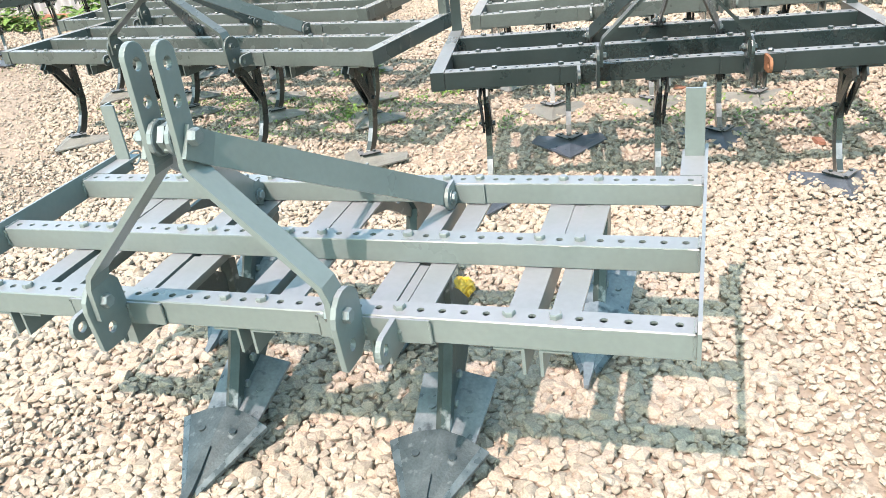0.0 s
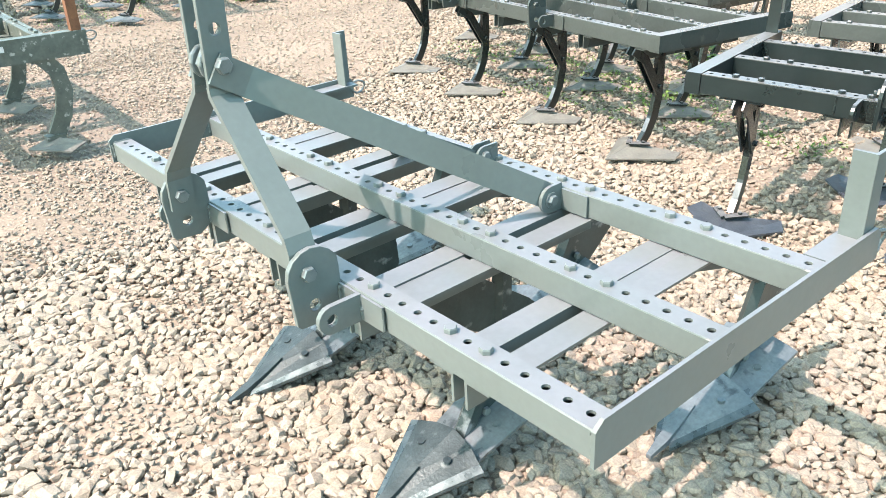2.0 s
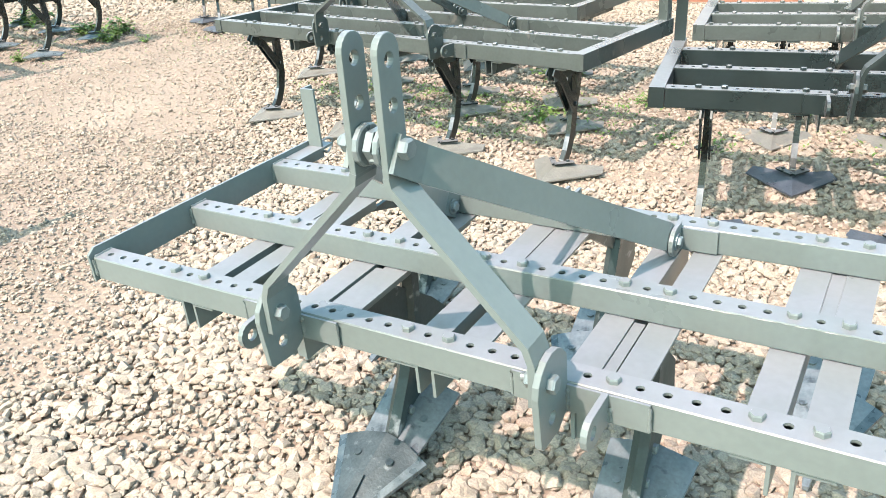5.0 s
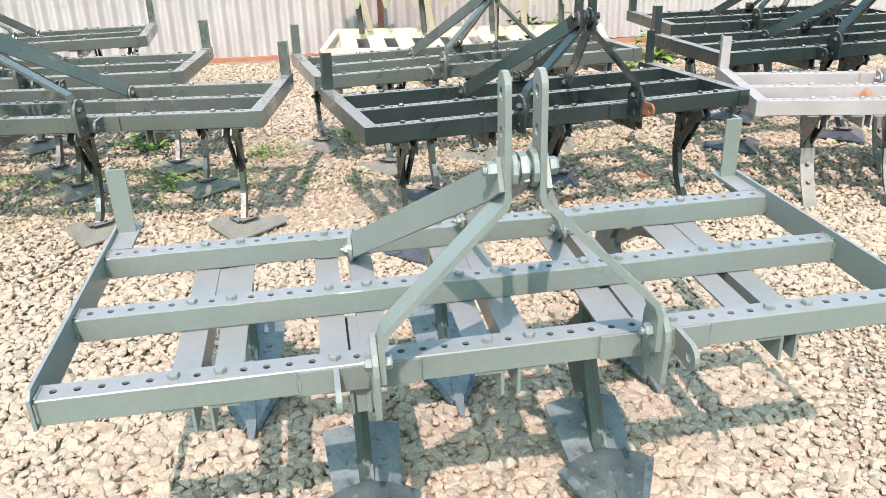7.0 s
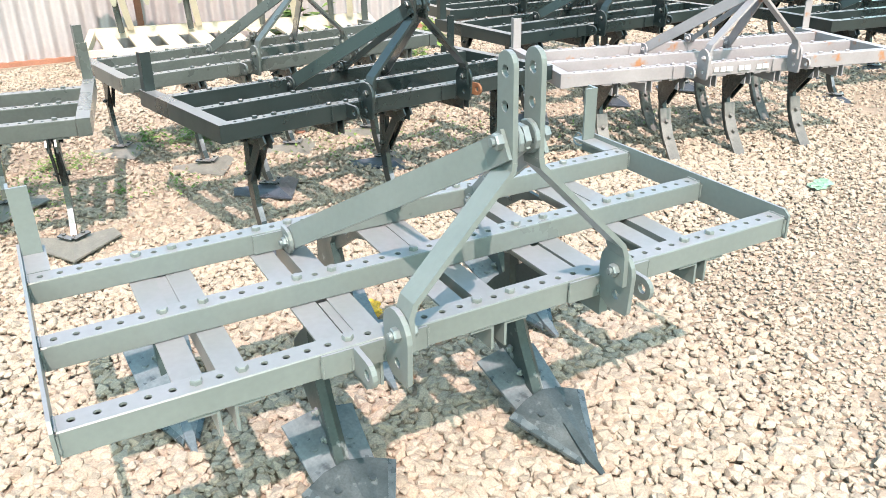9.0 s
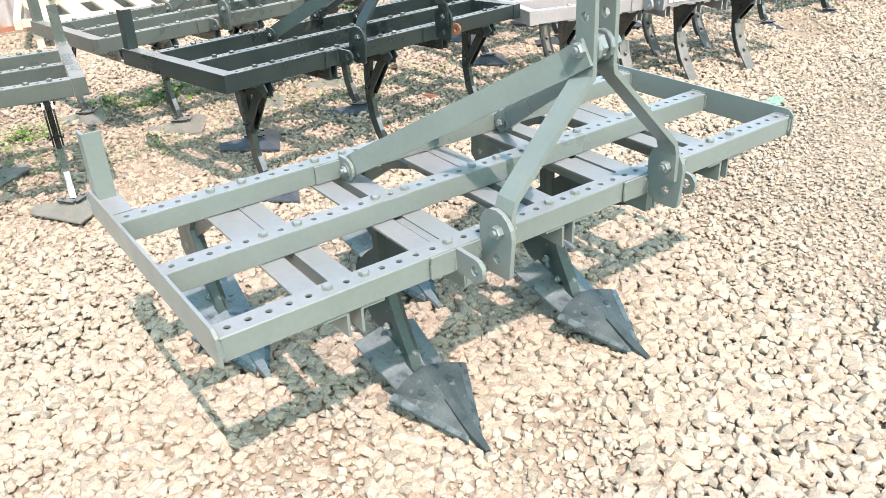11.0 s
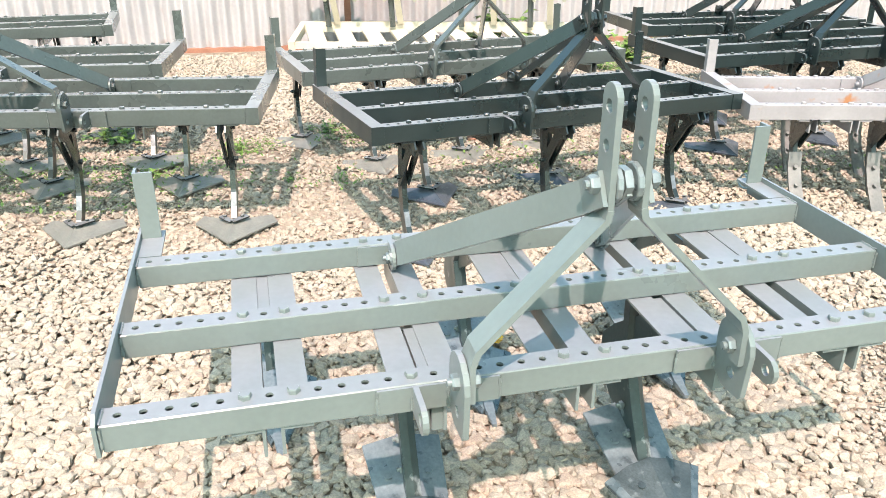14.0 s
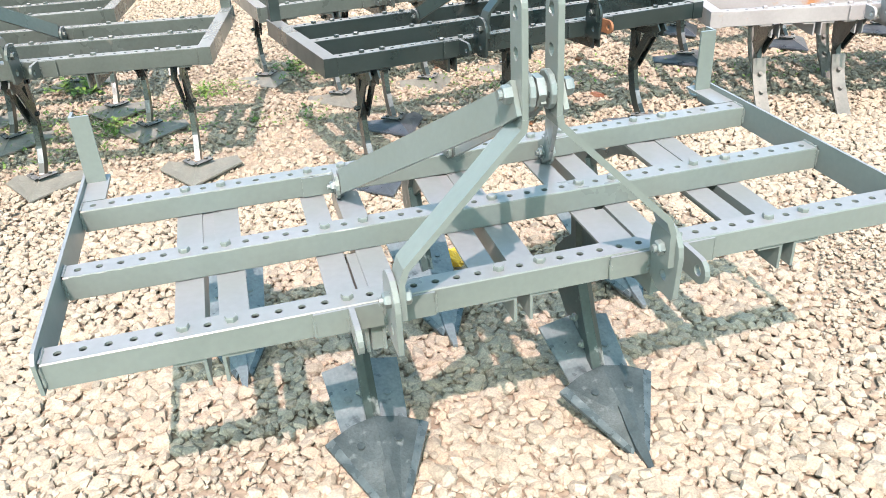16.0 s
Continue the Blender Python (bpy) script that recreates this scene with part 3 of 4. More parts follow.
    for s in (-1, 1):
        # mast upright and the leg that runs down from it, one bent flat bar
        bm = bmesh.new()
        ring = [(-0.040, 1.045)] + [(-0.070 + 0.030 * math.cos(a), 1.252 + 0.030 * math.sin(a)) for a in [math.pi * k / 10 for k in range(11)]] + [(-0.100, 1.045)]
        xa, xb = sorted((s * 0.027, s * 0.040))
        holed(bm, ring, [(-0.069, 1.168, 0.0125), (-0.069, 1.240, 0.0125)], xa, xb)
        part("mast_upright", bm, paint, root, bevel=0.0022)
        bm = bmesh.new()
        strip(bm, [(s * 0.033, -0.070, 1.055), (s * 0.037, -0.070, 1.035), (s * (sep - 0.024), -0.074, 0.795), (s * (sep - 0.0135), -0.074, 0.765), (s * (sep - 0.0135), -0.074, 0.685)], 0.062, 0.013, (0, 1, 0))
        part("mast_leg", bm, paint, root, bevel=0.0015)
        # clevis plate and outer ear of the lower hitch
        bm = bmesh.new()
        xa, xb = sorted((s * sep - 0.0065, s * sep + 0.0065))
        out = [(0.0, 0.715)] + [(-0.06 + 0.06 * math.cos(a), 0.715 + 0.058 * math.sin(a)) for a in [math.pi * k / 8 for k in range(1, 8)]] + [(-0.12, 0.715), (-0.112, 0.610), (-0.105, 0.602), (-0.04, 0.598), (0.0, 0.622)]
        holed(bm, out, [(-0.066, 0.645, 0.0135)], xa, xb)
        part("clevis_plate", bm, lug_mat, root, bevel=0.0018)
        bm = bmesh.new()
        xe = s * (sep + 0.077)
        tab(bm, xe - 0.006, xe + 0.006, -0.004, -0.076, 0.645, 0.031, 0.0135)
        part("hitch_ear", bm, RUST if rusty and s > 0 else lug_mat, root, "rusty hitch ear" if rusty and s > 0 else "")
        bm = bmesh.new()
        xa, xb = sorted((s * (sep - 0.10), s * (sep + 0.155)))
        box(bm, xa, xb, -0.006, -0.0005, z0 + 0.002, z1 - 0.002)
        part("reinforcing_plate", bm, lug_mat, root, bevel=0.0015)
        for k, (xx, zt, rw) in enumerate(((xa, z1 - 0.006, 0.0035), (xb, z1 - 0.006, 0.0035), (s * sep + 0.008, z1 - 0.006, 0.006), (s * sep - 0.008, z1 - 0.02, 0.005), (xe + 0.008, 0.65, 0.006), (xe - 0.008, 0.65, 0.005))):
            bm = bmesh.new()
            weld(bm, (xx, -0.005, z0 + 0.006), (xx, -0.005, zt), rw, k + 5 * s)
            part("weld", bm, lug_mat, root)
        bm = bmesh.new()
        through_bolt(bm, s * sep - (0.0065 if s < 0 else 0.0205), s * sep + (0.0065 if s > 0 else 0.0205), yb, zb, 0.017, 0.015)
        part("clevis_bolt", bm, ZINC if main else paint, root)
        # back stay and its ear on the rear bar
        yr = bars[2]
        bm = bmesh.new()
        strip(bm, [(s * 0.0455, -0.085, 1.094), (s * 0.054, -0.02, 1.054), (s * (brace_x - 0.012), yr - 0.07, 0.677), (s * (brace_x - 0.010), yr - 0.012, 0.640)], 0.066, 0.010, (0, 0.53, 0.85))
        part("back_stay", bm, paint, root, bevel=0.0015)
        bm = bmesh.new()
        tab(bm, s * brace_x - 0.005, s * brace_x + 0.005, yr - 0.002, yr - 0.042, 0.653, 0.036, 0.009)
        xa, xb = sorted((s * brace_x, s * (brace_x + 0.09)))
        box(bm, xa, xb, yr - 0.006, yr - 0.0005, z0 + 0.003, z1 - 0.002)
        part("stay_ear", bm, paint, root)
        bm = bmesh.new()
        xa, xb = sorted((s * (brace_x - 0.018), s * (brace_x + 0.005)))
        through_bolt(bm, xa, xb, yr - 0.042, 0.653, 0.015, 0.013, 0.021)
        part("stay_bolt", bm, ZINC if main else paint, root)
    # middle stay, pin and spacers between the uprights
    yr = bars[2]
    bm = bmesh.new()
    strip(bm, [(0.004, -0.085, 1.092), (0.008, -0.02, 1.045), (0.030, yr - 0.05, 0.705), (0.030, yr - 0.01, 0.685)], 0.032, 0.010, (0, 0.5, 0.86))
    part("middle_stay", bm, paint, root, bevel=0.0015)
    bm = bmesh.new()
    tab(bm, 0.012, 0.020, yr + 0.03, yr - 0.02, 0.700, 0.026, 0.008)
    part("stay_bracket", bm, paint, root)
    bm = bmesh.new()
    tab(bm, 0.042, 0.050, yr + 0.03, yr - 0.02, 0.700, 0.026, 0.008)
    part("stay_bracket", bm, paint, root)
    bm = bmesh.new()
    through_bolt(bm, 0.012, 0.05, yr - 0.02, 0.70, 0.014, 0.012)
    part("stay_bolt", bm, ZINC if main else paint, root)
    bm = bmesh.new()
    through_bolt(bm, -0.051, 0.051, -0.070, 1.098, 0.018, 0.017)
    part("top_pin", bm, ZINC if main else paint, root)
    bm = bmesh.new()
    lathe(bm, (-0.0265, -0.070, 1.098), (1, 0, 0), [(0, 0.034, False), (0.002, 0.037, False), (0.011, 0.037, False), (0.013, 0.034, False), (0.013, 0.018, False), (0.019, 0.018, False),
          (0.019, 0.031, True), (0.034, 0.031, True), (0.034, 0.018, False), (0.040, 0.018, False), (0.040, 0.034, False), (0.042, 0.037, False), (0.051, 0.037, False), (0.053, 0.034, False)])
    part("spacer", bm, ZINC if main else paint, root, "thick steel washers on the top pin")
    # the mast stands plumb on a frame that tips a little
    for ob in root.children:
        if plumb and ob.name.split(".")[0] in ("mast_upright", "mast_leg", "back_stay", "middle_stay", "top_pin", "spacer"):
            for v in ob.data.vertices:
                v.co.y += plumb * max(0.0, v.co.z - 0.66)
                v.co.x += 0.28 * plumb * max(0.0, v.co.z - 0.66)
    return root


def placed(x, y, yaw, z=0.0):
    return pose(x, y, z, 0, 0, yaw)


ST5 = [-0.662, -0.331, 0.0, 0.331, 0.662]
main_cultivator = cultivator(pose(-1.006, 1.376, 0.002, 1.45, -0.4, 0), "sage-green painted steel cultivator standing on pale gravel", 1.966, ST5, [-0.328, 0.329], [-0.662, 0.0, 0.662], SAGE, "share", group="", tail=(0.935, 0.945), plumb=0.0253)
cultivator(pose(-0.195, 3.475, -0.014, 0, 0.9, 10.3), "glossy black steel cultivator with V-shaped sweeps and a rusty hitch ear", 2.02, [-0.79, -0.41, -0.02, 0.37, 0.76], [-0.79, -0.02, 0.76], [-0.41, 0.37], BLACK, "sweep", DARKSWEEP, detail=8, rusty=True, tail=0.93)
def slate(x, y, yaw, label, length=2.72, shift=0.0, tail=0.94):
    """A dark grey machine with seven sweeps, or five on the short one."""
    long = length > 2.4
    front, rear = ([-1.05, -0.30, 0.47, 1.22], [-0.65, 0.10, 0.85]) if long else ([-0.63, -0.04, 0.55], [-0.94, -0.34, 0.26, 0.85])
    front, rear = [v + shift for v in front], [v + shift for v in rear]
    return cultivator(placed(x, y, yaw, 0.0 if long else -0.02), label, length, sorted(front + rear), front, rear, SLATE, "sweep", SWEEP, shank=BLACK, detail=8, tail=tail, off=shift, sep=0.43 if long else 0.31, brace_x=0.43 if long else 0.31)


slate(-2.888, 3.955, -8.5, "dark grey painted cultivator with seven V-shaped sweeps on gravel", 2.80, -0.13, 0.955)
slate(-3.503, 5.10, -5.5, "dark grey painted cultivator parked close behind another")
slate(-3.99, 6.556, 4, "dark grey painted cultivator standing near the sheet fence")
slate(-0.30, 4.80, 8.5, "dark grey painted cultivator in front of a cream seed drill", 2.16)

silver = cultivator(placed(1.91, 3.27, -14.5, -0.065), "silver-white cultivator with curved tines, rust stains and faded lettering", 2.22, [-0.81, -0.60, -0.39, -0.18, 0.05, 0.25, 0.52, 0.69], [-0.81, -0.39, 0.05, 0.52], [-0.60, -0.18, 0.25, 0.69], SILVER, "curved", WORN, shank=STEEL, detail=8, tail=0.9, off=-0.04)
for k in range(9):
    if k in (3, 6):
        continue
    bm = bmesh.new()
    box(bm, -0.19 + k * 0.04, -0.19 + k * 0.04 + 0.027 + 0.006 * (k % 3), -0.0085, -0.0075, 0.622, 0.650)
    part("lettering_bar", bm, WHITE, silver, "worn white painted lettering")


def black(x, y, yaw, length, label, z=0.0, tail=0.93):
    """A black machine with five sweeps."""
    a, b = length / 2 - 0.26, length / 4 - 0.13
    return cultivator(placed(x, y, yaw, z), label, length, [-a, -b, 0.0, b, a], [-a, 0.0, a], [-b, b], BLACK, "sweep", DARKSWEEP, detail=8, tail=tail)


black(2.12, 4.57, 4, 2.1, "black steel cultivator parked behind a silver-white one")
black(2.27, 5.73, -1, 1.9, "black steel cultivator in the rear row near the fence")
black(4.40, 3.68, -8, 2.0, "black steel cultivator at the edge of the parked rows", -0.04, 0.86)
black(4.72, 5.05, -6, 2.2, "black steel cultivator behind others at the edge of the rows", -0.02)
cultivator(placed(-6.26, 7.05, 36), "black steel cultivator with tall tines by the fence", 2.6, [-1.08, -0.80, -0.52, -0.25, 0.02, 0.30, 0.57, 0.85], [-0.80, -0.25, 0.30, 0.85], [-1.08, -0.52, 0.02, 0.57], BLACK, "sweep", DARKSWEEP, detail=8, tail=0.93)
for x, y in ((-9.35, 2.35), (-8.83, 3.63), (-8.98, 5.23)):
    cultivator(placed(x, y, -11, 0.02), "black steel cultivator with bluish sweeps on weedy gravel", 2.6, [-1.19, -0.93, -0.23, 0.12, 0.73, 1.17], [-0.93, 0.12, 1.17], [-1.19, -0.23, 0.73], BLACK, "sweep", PLATE, detail=8, bars=(0.0, 0.36, 0.75), tail=1.05)
weathered = cultivator(placed(-5.02, 1.07, -2, 0.0), "weathered olive cultivator with chipped paint on sickle-shaped tines", 2.0, [-0.85, -0.42, 0.0, 0.42, 0.85], [-0.85, 0.0, 0.85], [-0.85, 0.0, 0.97], OLIVE, "sickle", SWEEP, detail=8, tail=0.93, rear_y=0.56, post_mat=RUST, end_low=0.045)
for k in range(5):
    bm = bmesh.new()
    box(bm, 1.0035, 1.0045, 0.36 + k * 0.034, 0.38 + k * 0.034 + 0.006 * (k % 2), 0.622, 0.652)
    part("lettering_bar", bm, WHITE, weathered, "worn white painted lettering")


# ---- fence ----
def fence():
    root = thing("fence", pose(0, 8.90, 0, 0, 0, -2.6), "tall fence of pale corrugated metal sheets on a red-brown rail", "fence")
    root["kind"] = "structure"
    wide, wave, amp = 0.84, 0.14, 0.023
    first = None
    for i in range(-16, 12):
        if first is None:
            bm = bmesh.new()
            n = 96
            cols = []
            for k in range(n + 1):
                x = wide * 1.06 * k / n
                y = amp * math.sin(2 * math.pi * x / wave)
                cols.append([bm.verts.new((x, y + dy, z)) for z in (0.10, 2.3) for dy in (0, 0.002)])
            for a, b in zip(cols, cols[1:]):
                bm.faces.new((a[0], b[0], b[2], a[2])), bm.faces.new((a[1], a[3], b[3], b[1]))
                bm.faces.new((a[2], b[2], b[3], a[3])), bm.faces.new((a[0], a[1], b[1], b[0]))
            bm.faces.new((cols[0][0], cols[0][2], cols[0][3], cols[0][1]))
            first = part("sheet", bm, SHEET, root)
            first.location = (i * wide, 0, 0)
        else:
            again("sheet", first, pose(i * wide, 0.004 * (i % 2), 0.012 * ((i * 7) % 3 - 1)), root)
    bm = bmesh.new()
    box(bm, -13.4, 9.5, -0.05, 0.03, 0.055, 0.10)
    part("base_rail", bm, BRICK, root, "red-brown base rail", bevel=0.008)
    bm = bmesh.new()
    box(bm, -13.4, 9.5, -0.07, 0.05, -0.1, 0.055)
    part("footing", bm, EARTH, root, bevel=0.01)
    return root


fence()


# ---- seed drill ----
def seed_drill():
    root = thing("seed_drill", pose(0.09, 7.62, 0, 0, 0, -13), "cream and putty seed drill with a long hopper by the fence", "seed drill")
    h = 1.33
    for name, y, z in (("front_rail", 0.0, 0.27), ("rear_rail", 0.68, 0.34)):
        bm = bmesh.new()
        box(bm, -h, h, y - 0.03, y + 0.03, z - (0.03 if y == 0 else 0.045), z + (0.03 if y == 0 else 0.055))
        part(name, bm, CREAM, root, bevel=0.004)
    for s in (-1, 1):
        bm = bmesh.new()
        strip(bm, [(s * (h + 0.03), -0.06, 0.27), (s * (h + 0.03), 0.76, 0.345)], 0.08, 0.06, (0, 0, 1))
        part("side_rail", bm, CREAM, root, bevel=0.004)
        for y in (0.1, 0.6):
            bm = bmesh.new()
            box(bm, s * (h - 0.1) - 0.03, s * (h - 0.1) + 0.03, y - 0.03, y + 0.03, 0.02, 0.245)
            part("stand", bm, CREAM, root, bevel=0.003)
    for k in range(9):
        bm = bmesh.new()
        x = -h + 0.22 + k * 0.285
        strip(bm, [(x, 0.03, 0.275), (x - 0.13, 0.65, 0.312)], 0.16, 0.025, (1, 0, 0))
        part("slat", bm, CREAM, root, bevel=0.002)
    bm = bmesh.new()
    prism(bm, [(0.38, 0.83), (0.56, 0.83), (0.60, 0.90), (0.60, 1.03), (0.34, 1.03), (0.34, 0.90)], -h + 0.0, h - 0.27)
    hopper = part("hopper", bm, CREAM, root, "long cream-coloured hopper", bevel=0.006)
    bm = bmesh.new()
    box(bm, -h - 0.02, h - 0.25, 0.32, 0.62, 1.031, 1.055)
    part("lid", bm, CREAM, hopper, bevel=0.01)
    for k, x in enumerate((-1.04, -0.40, 0.55, 1.12)):
        bm = bmesh.new()
        strip(bm, [(x, 0.332, 1.02), (x, 0.332, 0.90), (x + 0.005, 0.37, 0.82), (x + 0.05, 0.62, 0.38)], 0.06, 0.012, (1, 0, 0))
        part("strap", bm, CREAM, root, bevel=0.002)
    bm = bmesh.new()
    rod(bm, (-h + 0.06, 0.40, 0.80), (h - 0.16, 0.40, 0.80), 0.014, 10)
    part("metering_shaft", bm, SLATE, root)
    for k in range(9):
        x = -h + 0.24 + k * 0.296
        bm = bmesh.new()
        rings = [[bm.verts.new((x + a * w, 0.46 + b * w, z)) for a, b in ((-1, -1), (1, -1), (1, 1), (-1, 1))] for z, w in ((0.835, 0.056), (0.77, 0.056), (0.62, 0.014))]
        for r0, r1 in zip(rings, rings[1:]):
            for q in range(4):
                bm.faces.new((r0[q], r0[(q + 1) % 4], r1[(q + 1) % 4], r1[q]))
        bm.faces.new(rings[0][::-1]), bm.faces.new(rings[-1])
        part("seed_cup", bm, PUTTY, root, bevel=0.003)
    for k, x in enumerate((-1.1, -0.45, 0.25, 0.95)):
        bm = bmesh.new()
        rod(bm, (x, 0.52, 0.79), (x + 0.02, 0.60, 0.36), 0.03, 10)
        part("seed_tube", bm, SLATE, root)
    return root


seed_drill()
bm = bmesh.new()
box(bm, -0.03, 0.03, -0.03, 0.03, 0.0, 2.3)
post = part("fence_post", bm, BRICK, bevel=0.003)
post.matrix_world = pose(-0.60, 8.72, 0.0)
tagged(post, "red-brown steel post in front of the sheet fence", "post")


# ---- ground and gravel ----
bm = bmesh.new()
r = 400
bm.faces.new([bm.verts.new(p) for p in ((-r, -r, 0.022), (r, -r, 0.022), (r, r, 0.022), (-r, r, 0.022))])
tagged(part("ground", bm, EARTH), "pale gravelly earth of the yard", "ground", kind="structure")


def rock(seed, points):
    """An angular chip of stone as vertex and triangle arrays, about 1 across."""
    rnd = random.Random(seed)
    bm = bmesh.new()
    for k in range(points):
        z = 1 - 2 * (k + 0.5) / points
        a = k * 2.39996 + rnd.uniform(-0.5, 0.5)
        rr = math.sqrt(max(0, 1 - z * z))
        v = Vector((rr * math.cos(a), rr * math.sin(a), z))
        v = Vector([math.copysign(abs(c) ** 0.7, c) for c in v]) * rnd.uniform(0.38, 0.58)
        bm.verts.new(v)
    bmesh.ops.convex_hull(bm, input=bm.verts)
    loose = [v for v in bm.verts if not v.link_faces]
    bmesh.ops.delete(bm, geom=loose, context="VERTS")
    bmesh.ops.triangulate(bm, faces=bm.faces)
    bm.verts.index_update()
    v = np.array([v.co[:] for v in bm.verts])
    f = np.array([[w.index for w in t.verts] for t in bm.faces])
    bm.free()
    return v, f


def scatter(name, label, spots, sizes, heights, points, seed, templates=24):
    """Strews chips over the spots as one mesh."""
    rng = np.random.default_rng(seed)
    rocks = [rock(seed * 100 + k, points) for k in range(templates)]
    which = rng.integers(0, templates, len(spots))
    vs, fs, base = [], [], 0
    for k, (v, f) in enumerate(rocks):
        sel = np.nonzero(which == k)[0]
        n = len(sel)
        if not n:
            continue
        a, b = rng.uniform(0, 2 * np.pi, n), rng.normal(0, 0.20, n)
        c = rng.normal(0, 0.20, n)
        st = np.stack([rng.uniform(0.85, 1.35, n), rng.uniform(0.7, 1.05, n), rng.uniform(0.48, 0.80, n)], 1) * sizes[sel][:, None]
        p = v[None] * st[:, None, :]
        x, y, z = p[..., 0], p[..., 1], p[..., 2]
        cb, sb, cc, sc, ca, sa = (np.cos(b)[:, None], np.sin(b)[:, None], np.cos(c)[:, None], np.sin(c)[:, None], np.cos(a)[:, None], np.sin(a)[:, None])
        y, z = y * cb - z * sb, y * sb + z * cb
        x, z = x * cc - z * sc, x * sc + z * cc
        x, y = x * ca - y * sa, x * sa + y * ca
        p = np.stack([x + spots[sel, 0:1], y + spots[sel, 1:2], z + heights[sel][:, None]], -1)
        vs.append(p.reshape(-1, 3))
        fs.append((f[None] + (base + np.arange(n) * len(v))[:, None, None]).reshape(-1, 3))
        base += n * len(v)
    vs, fs = np.concatenate(vs), np.concatenate(fs)
    me = bpy.data.meshes.new(name)
    me.vertices.add(len(vs)), me.loops.add(len(fs) * 3), me.polygons.add(len(fs))
    me.vertices.foreach_set("co", vs.astype(np.float32).ravel())
    me.loops.foreach_set("vertex_index", fs.astype(np.int32).ravel())
    me.polygons.foreach_set("loop_start", np.arange(0, len(fs) * 3, 3, dtype=np.int32))
    me.update(calc_edges=True)
    me.shade_flat()
    me.materials.append(STONE)
    return tagged(new(name, me), label, "gravel", kind="stuff")


def field(x, y, f, s):
    return (np.sin(x * f + s) + np.sin(y * f * 1.3 + 2 * s) + np.sin((x + y) * f * 0.7 + 3 * s) + np.sin((x - 1.4 * y) * f * 1.9 + 4 * s)) / 4


def grid(x0, x1, y0, y1, step, seed):
    rng = np.random.default_rng(seed)
    xs, ys = np.meshgrid(np.arange(x0, x1, step), np.arange(y0, y1, step * 0.87))
    xs = xs + (np.arange(ys.shape[0]) % 2)[:, None] * step / 2
    p = np.stack([xs.ravel(), ys.ravel()], 1)
    return p + rng.normal(0, step * 0.28, p.shape), rng


def heap(p):
    """The gravel's gentle swells."""
    return 0.012 * field(p[:, 0], p[:, 1], 1.7, 0.6) + 0.006 * field(p[:, 0], p[:, 1], 5.0, 1.9)


def fineness(p):
    """0 where the chips are coarse, 1 where the yard is worn to fine grit."""
    edge = -2.15 - 0.75 * np.maximum(p[:, 1] - 1.5, 0) + 0.3 * np.minimum(p[:, 1] - 1.5, 0)
    left = np.clip((edge - p[:, 0] + 0.25 * field(p[:, 0], p[:, 1], 2.6, 3.3)) / 0.8, 0, 1) * np.clip((7.5 - p[:, 1]) / 1.5, 0, 1)
    right = np.clip((p[:, 0] + 0.05 + 0.25 * field(p[:, 0], p[:, 1], 3.0, 2.0)) / 0.5, 0, 1) * np.clip((2.8 - p[:, 1]) / 0.7, 0, 1) * np.clip((3.4 - p[:, 0]) / 0.8, 0, 1) * 0.7
    patch = np.clip(field(p[:, 0], p[:, 1], 2.3, 5.0) * 1.6 - 0.75, 0, 0.6)
    return np.clip(np.maximum(np.maximum(left, right), patch), 0, 1)


p, rng = grid(-3.3, 1.9, 0.2, 3.4, 0.0275, 3)
fine = fineness(p)
keep = rng.uniform(0, 1, len(p)) > fine * 0.75
p, fine = p[keep], fine[keep]
size = np.clip(rng.lognormal(math.log(0.0365), 0.28, len(p)), 0.018, 0.066) * (1 - 0.55 * fine) * (1 - 0.18 * np.clip(p[:, 1] - 1.9, 0, 1))
scatter("gravel", "pale cream and grey limestone chips covering the yard", p, size, 0.032 + heap(p) + rng.uniform(-0.003, 0.008, len(p)) - 0.008 * fine, 15, 7, 40)
p, rng = grid(-9.0, 5.0, 0.2, 9.2, 0.032, 4)
away = (p[:, 0] < -3.3) | (p[:, 0] > 1.9) | (p[:, 1] > 3.4)
seen = (p[:, 1] > 0.2 + 0.35 * np.abs(p[:, 0] + 1.2) - 1.3) & (p[:, 1] < 9.05 - 0.045 * p[:, 0])
p = p[away & seen]
fine = fineness(p)
keep = rng.uniform(0, 1, len(p)) > fine * 0.97
p, fine = p[keep], fine[keep]
size = np.clip(rng.lognormal(math.log(0.0315), 0.30, len(p)), 0.016, 0.062) * (1 - 0.45 * fine)
scatter("gravel", "pale cream limestone chips between the parked machines", p, size, 0.030 + heap(p) + rng.uniform(-0.003, 0.009, len(p)) - 0.006 * fine, 8, 9)
p, rng = grid(-15.0, 9.0, 1.5, 10.5, 0.065, 6)
p = p[((p[:, 0] < -9.0) | (p[:, 0] > 5.0)) & (p[:, 1] < 9.05 - 0.045 * p[:, 0])]
scatter("gravel", "pale limestone chips at the far edges of the yard", p, np.clip(rng.lognormal(math.log(0.062), 0.3, len(p)), 0.03, 0.11), 0.028 + heap(p) + rng.uniform(-0.004, 0.018, len(p)), 8, 13, 12)
p, rng = grid(-9.0, 5.0, -3.5, 0.9, 0.062, 16)
p = p[(p[:, 1] < 0.2) | (p[:, 1] < 0.2 + 0.35 * np.abs(p[:, 0] + 1.2) - 1.3)]
scatter("gravel", "pale limestone chips in front of the machines", p, np.clip(rng.lognormal(math.log(0.056), 0.3, len(p)), 0.03, 0.10), 0.028 + heap(p) + rng.uniform(-0.004, 0.018, len(p)), 8, 23, 12)
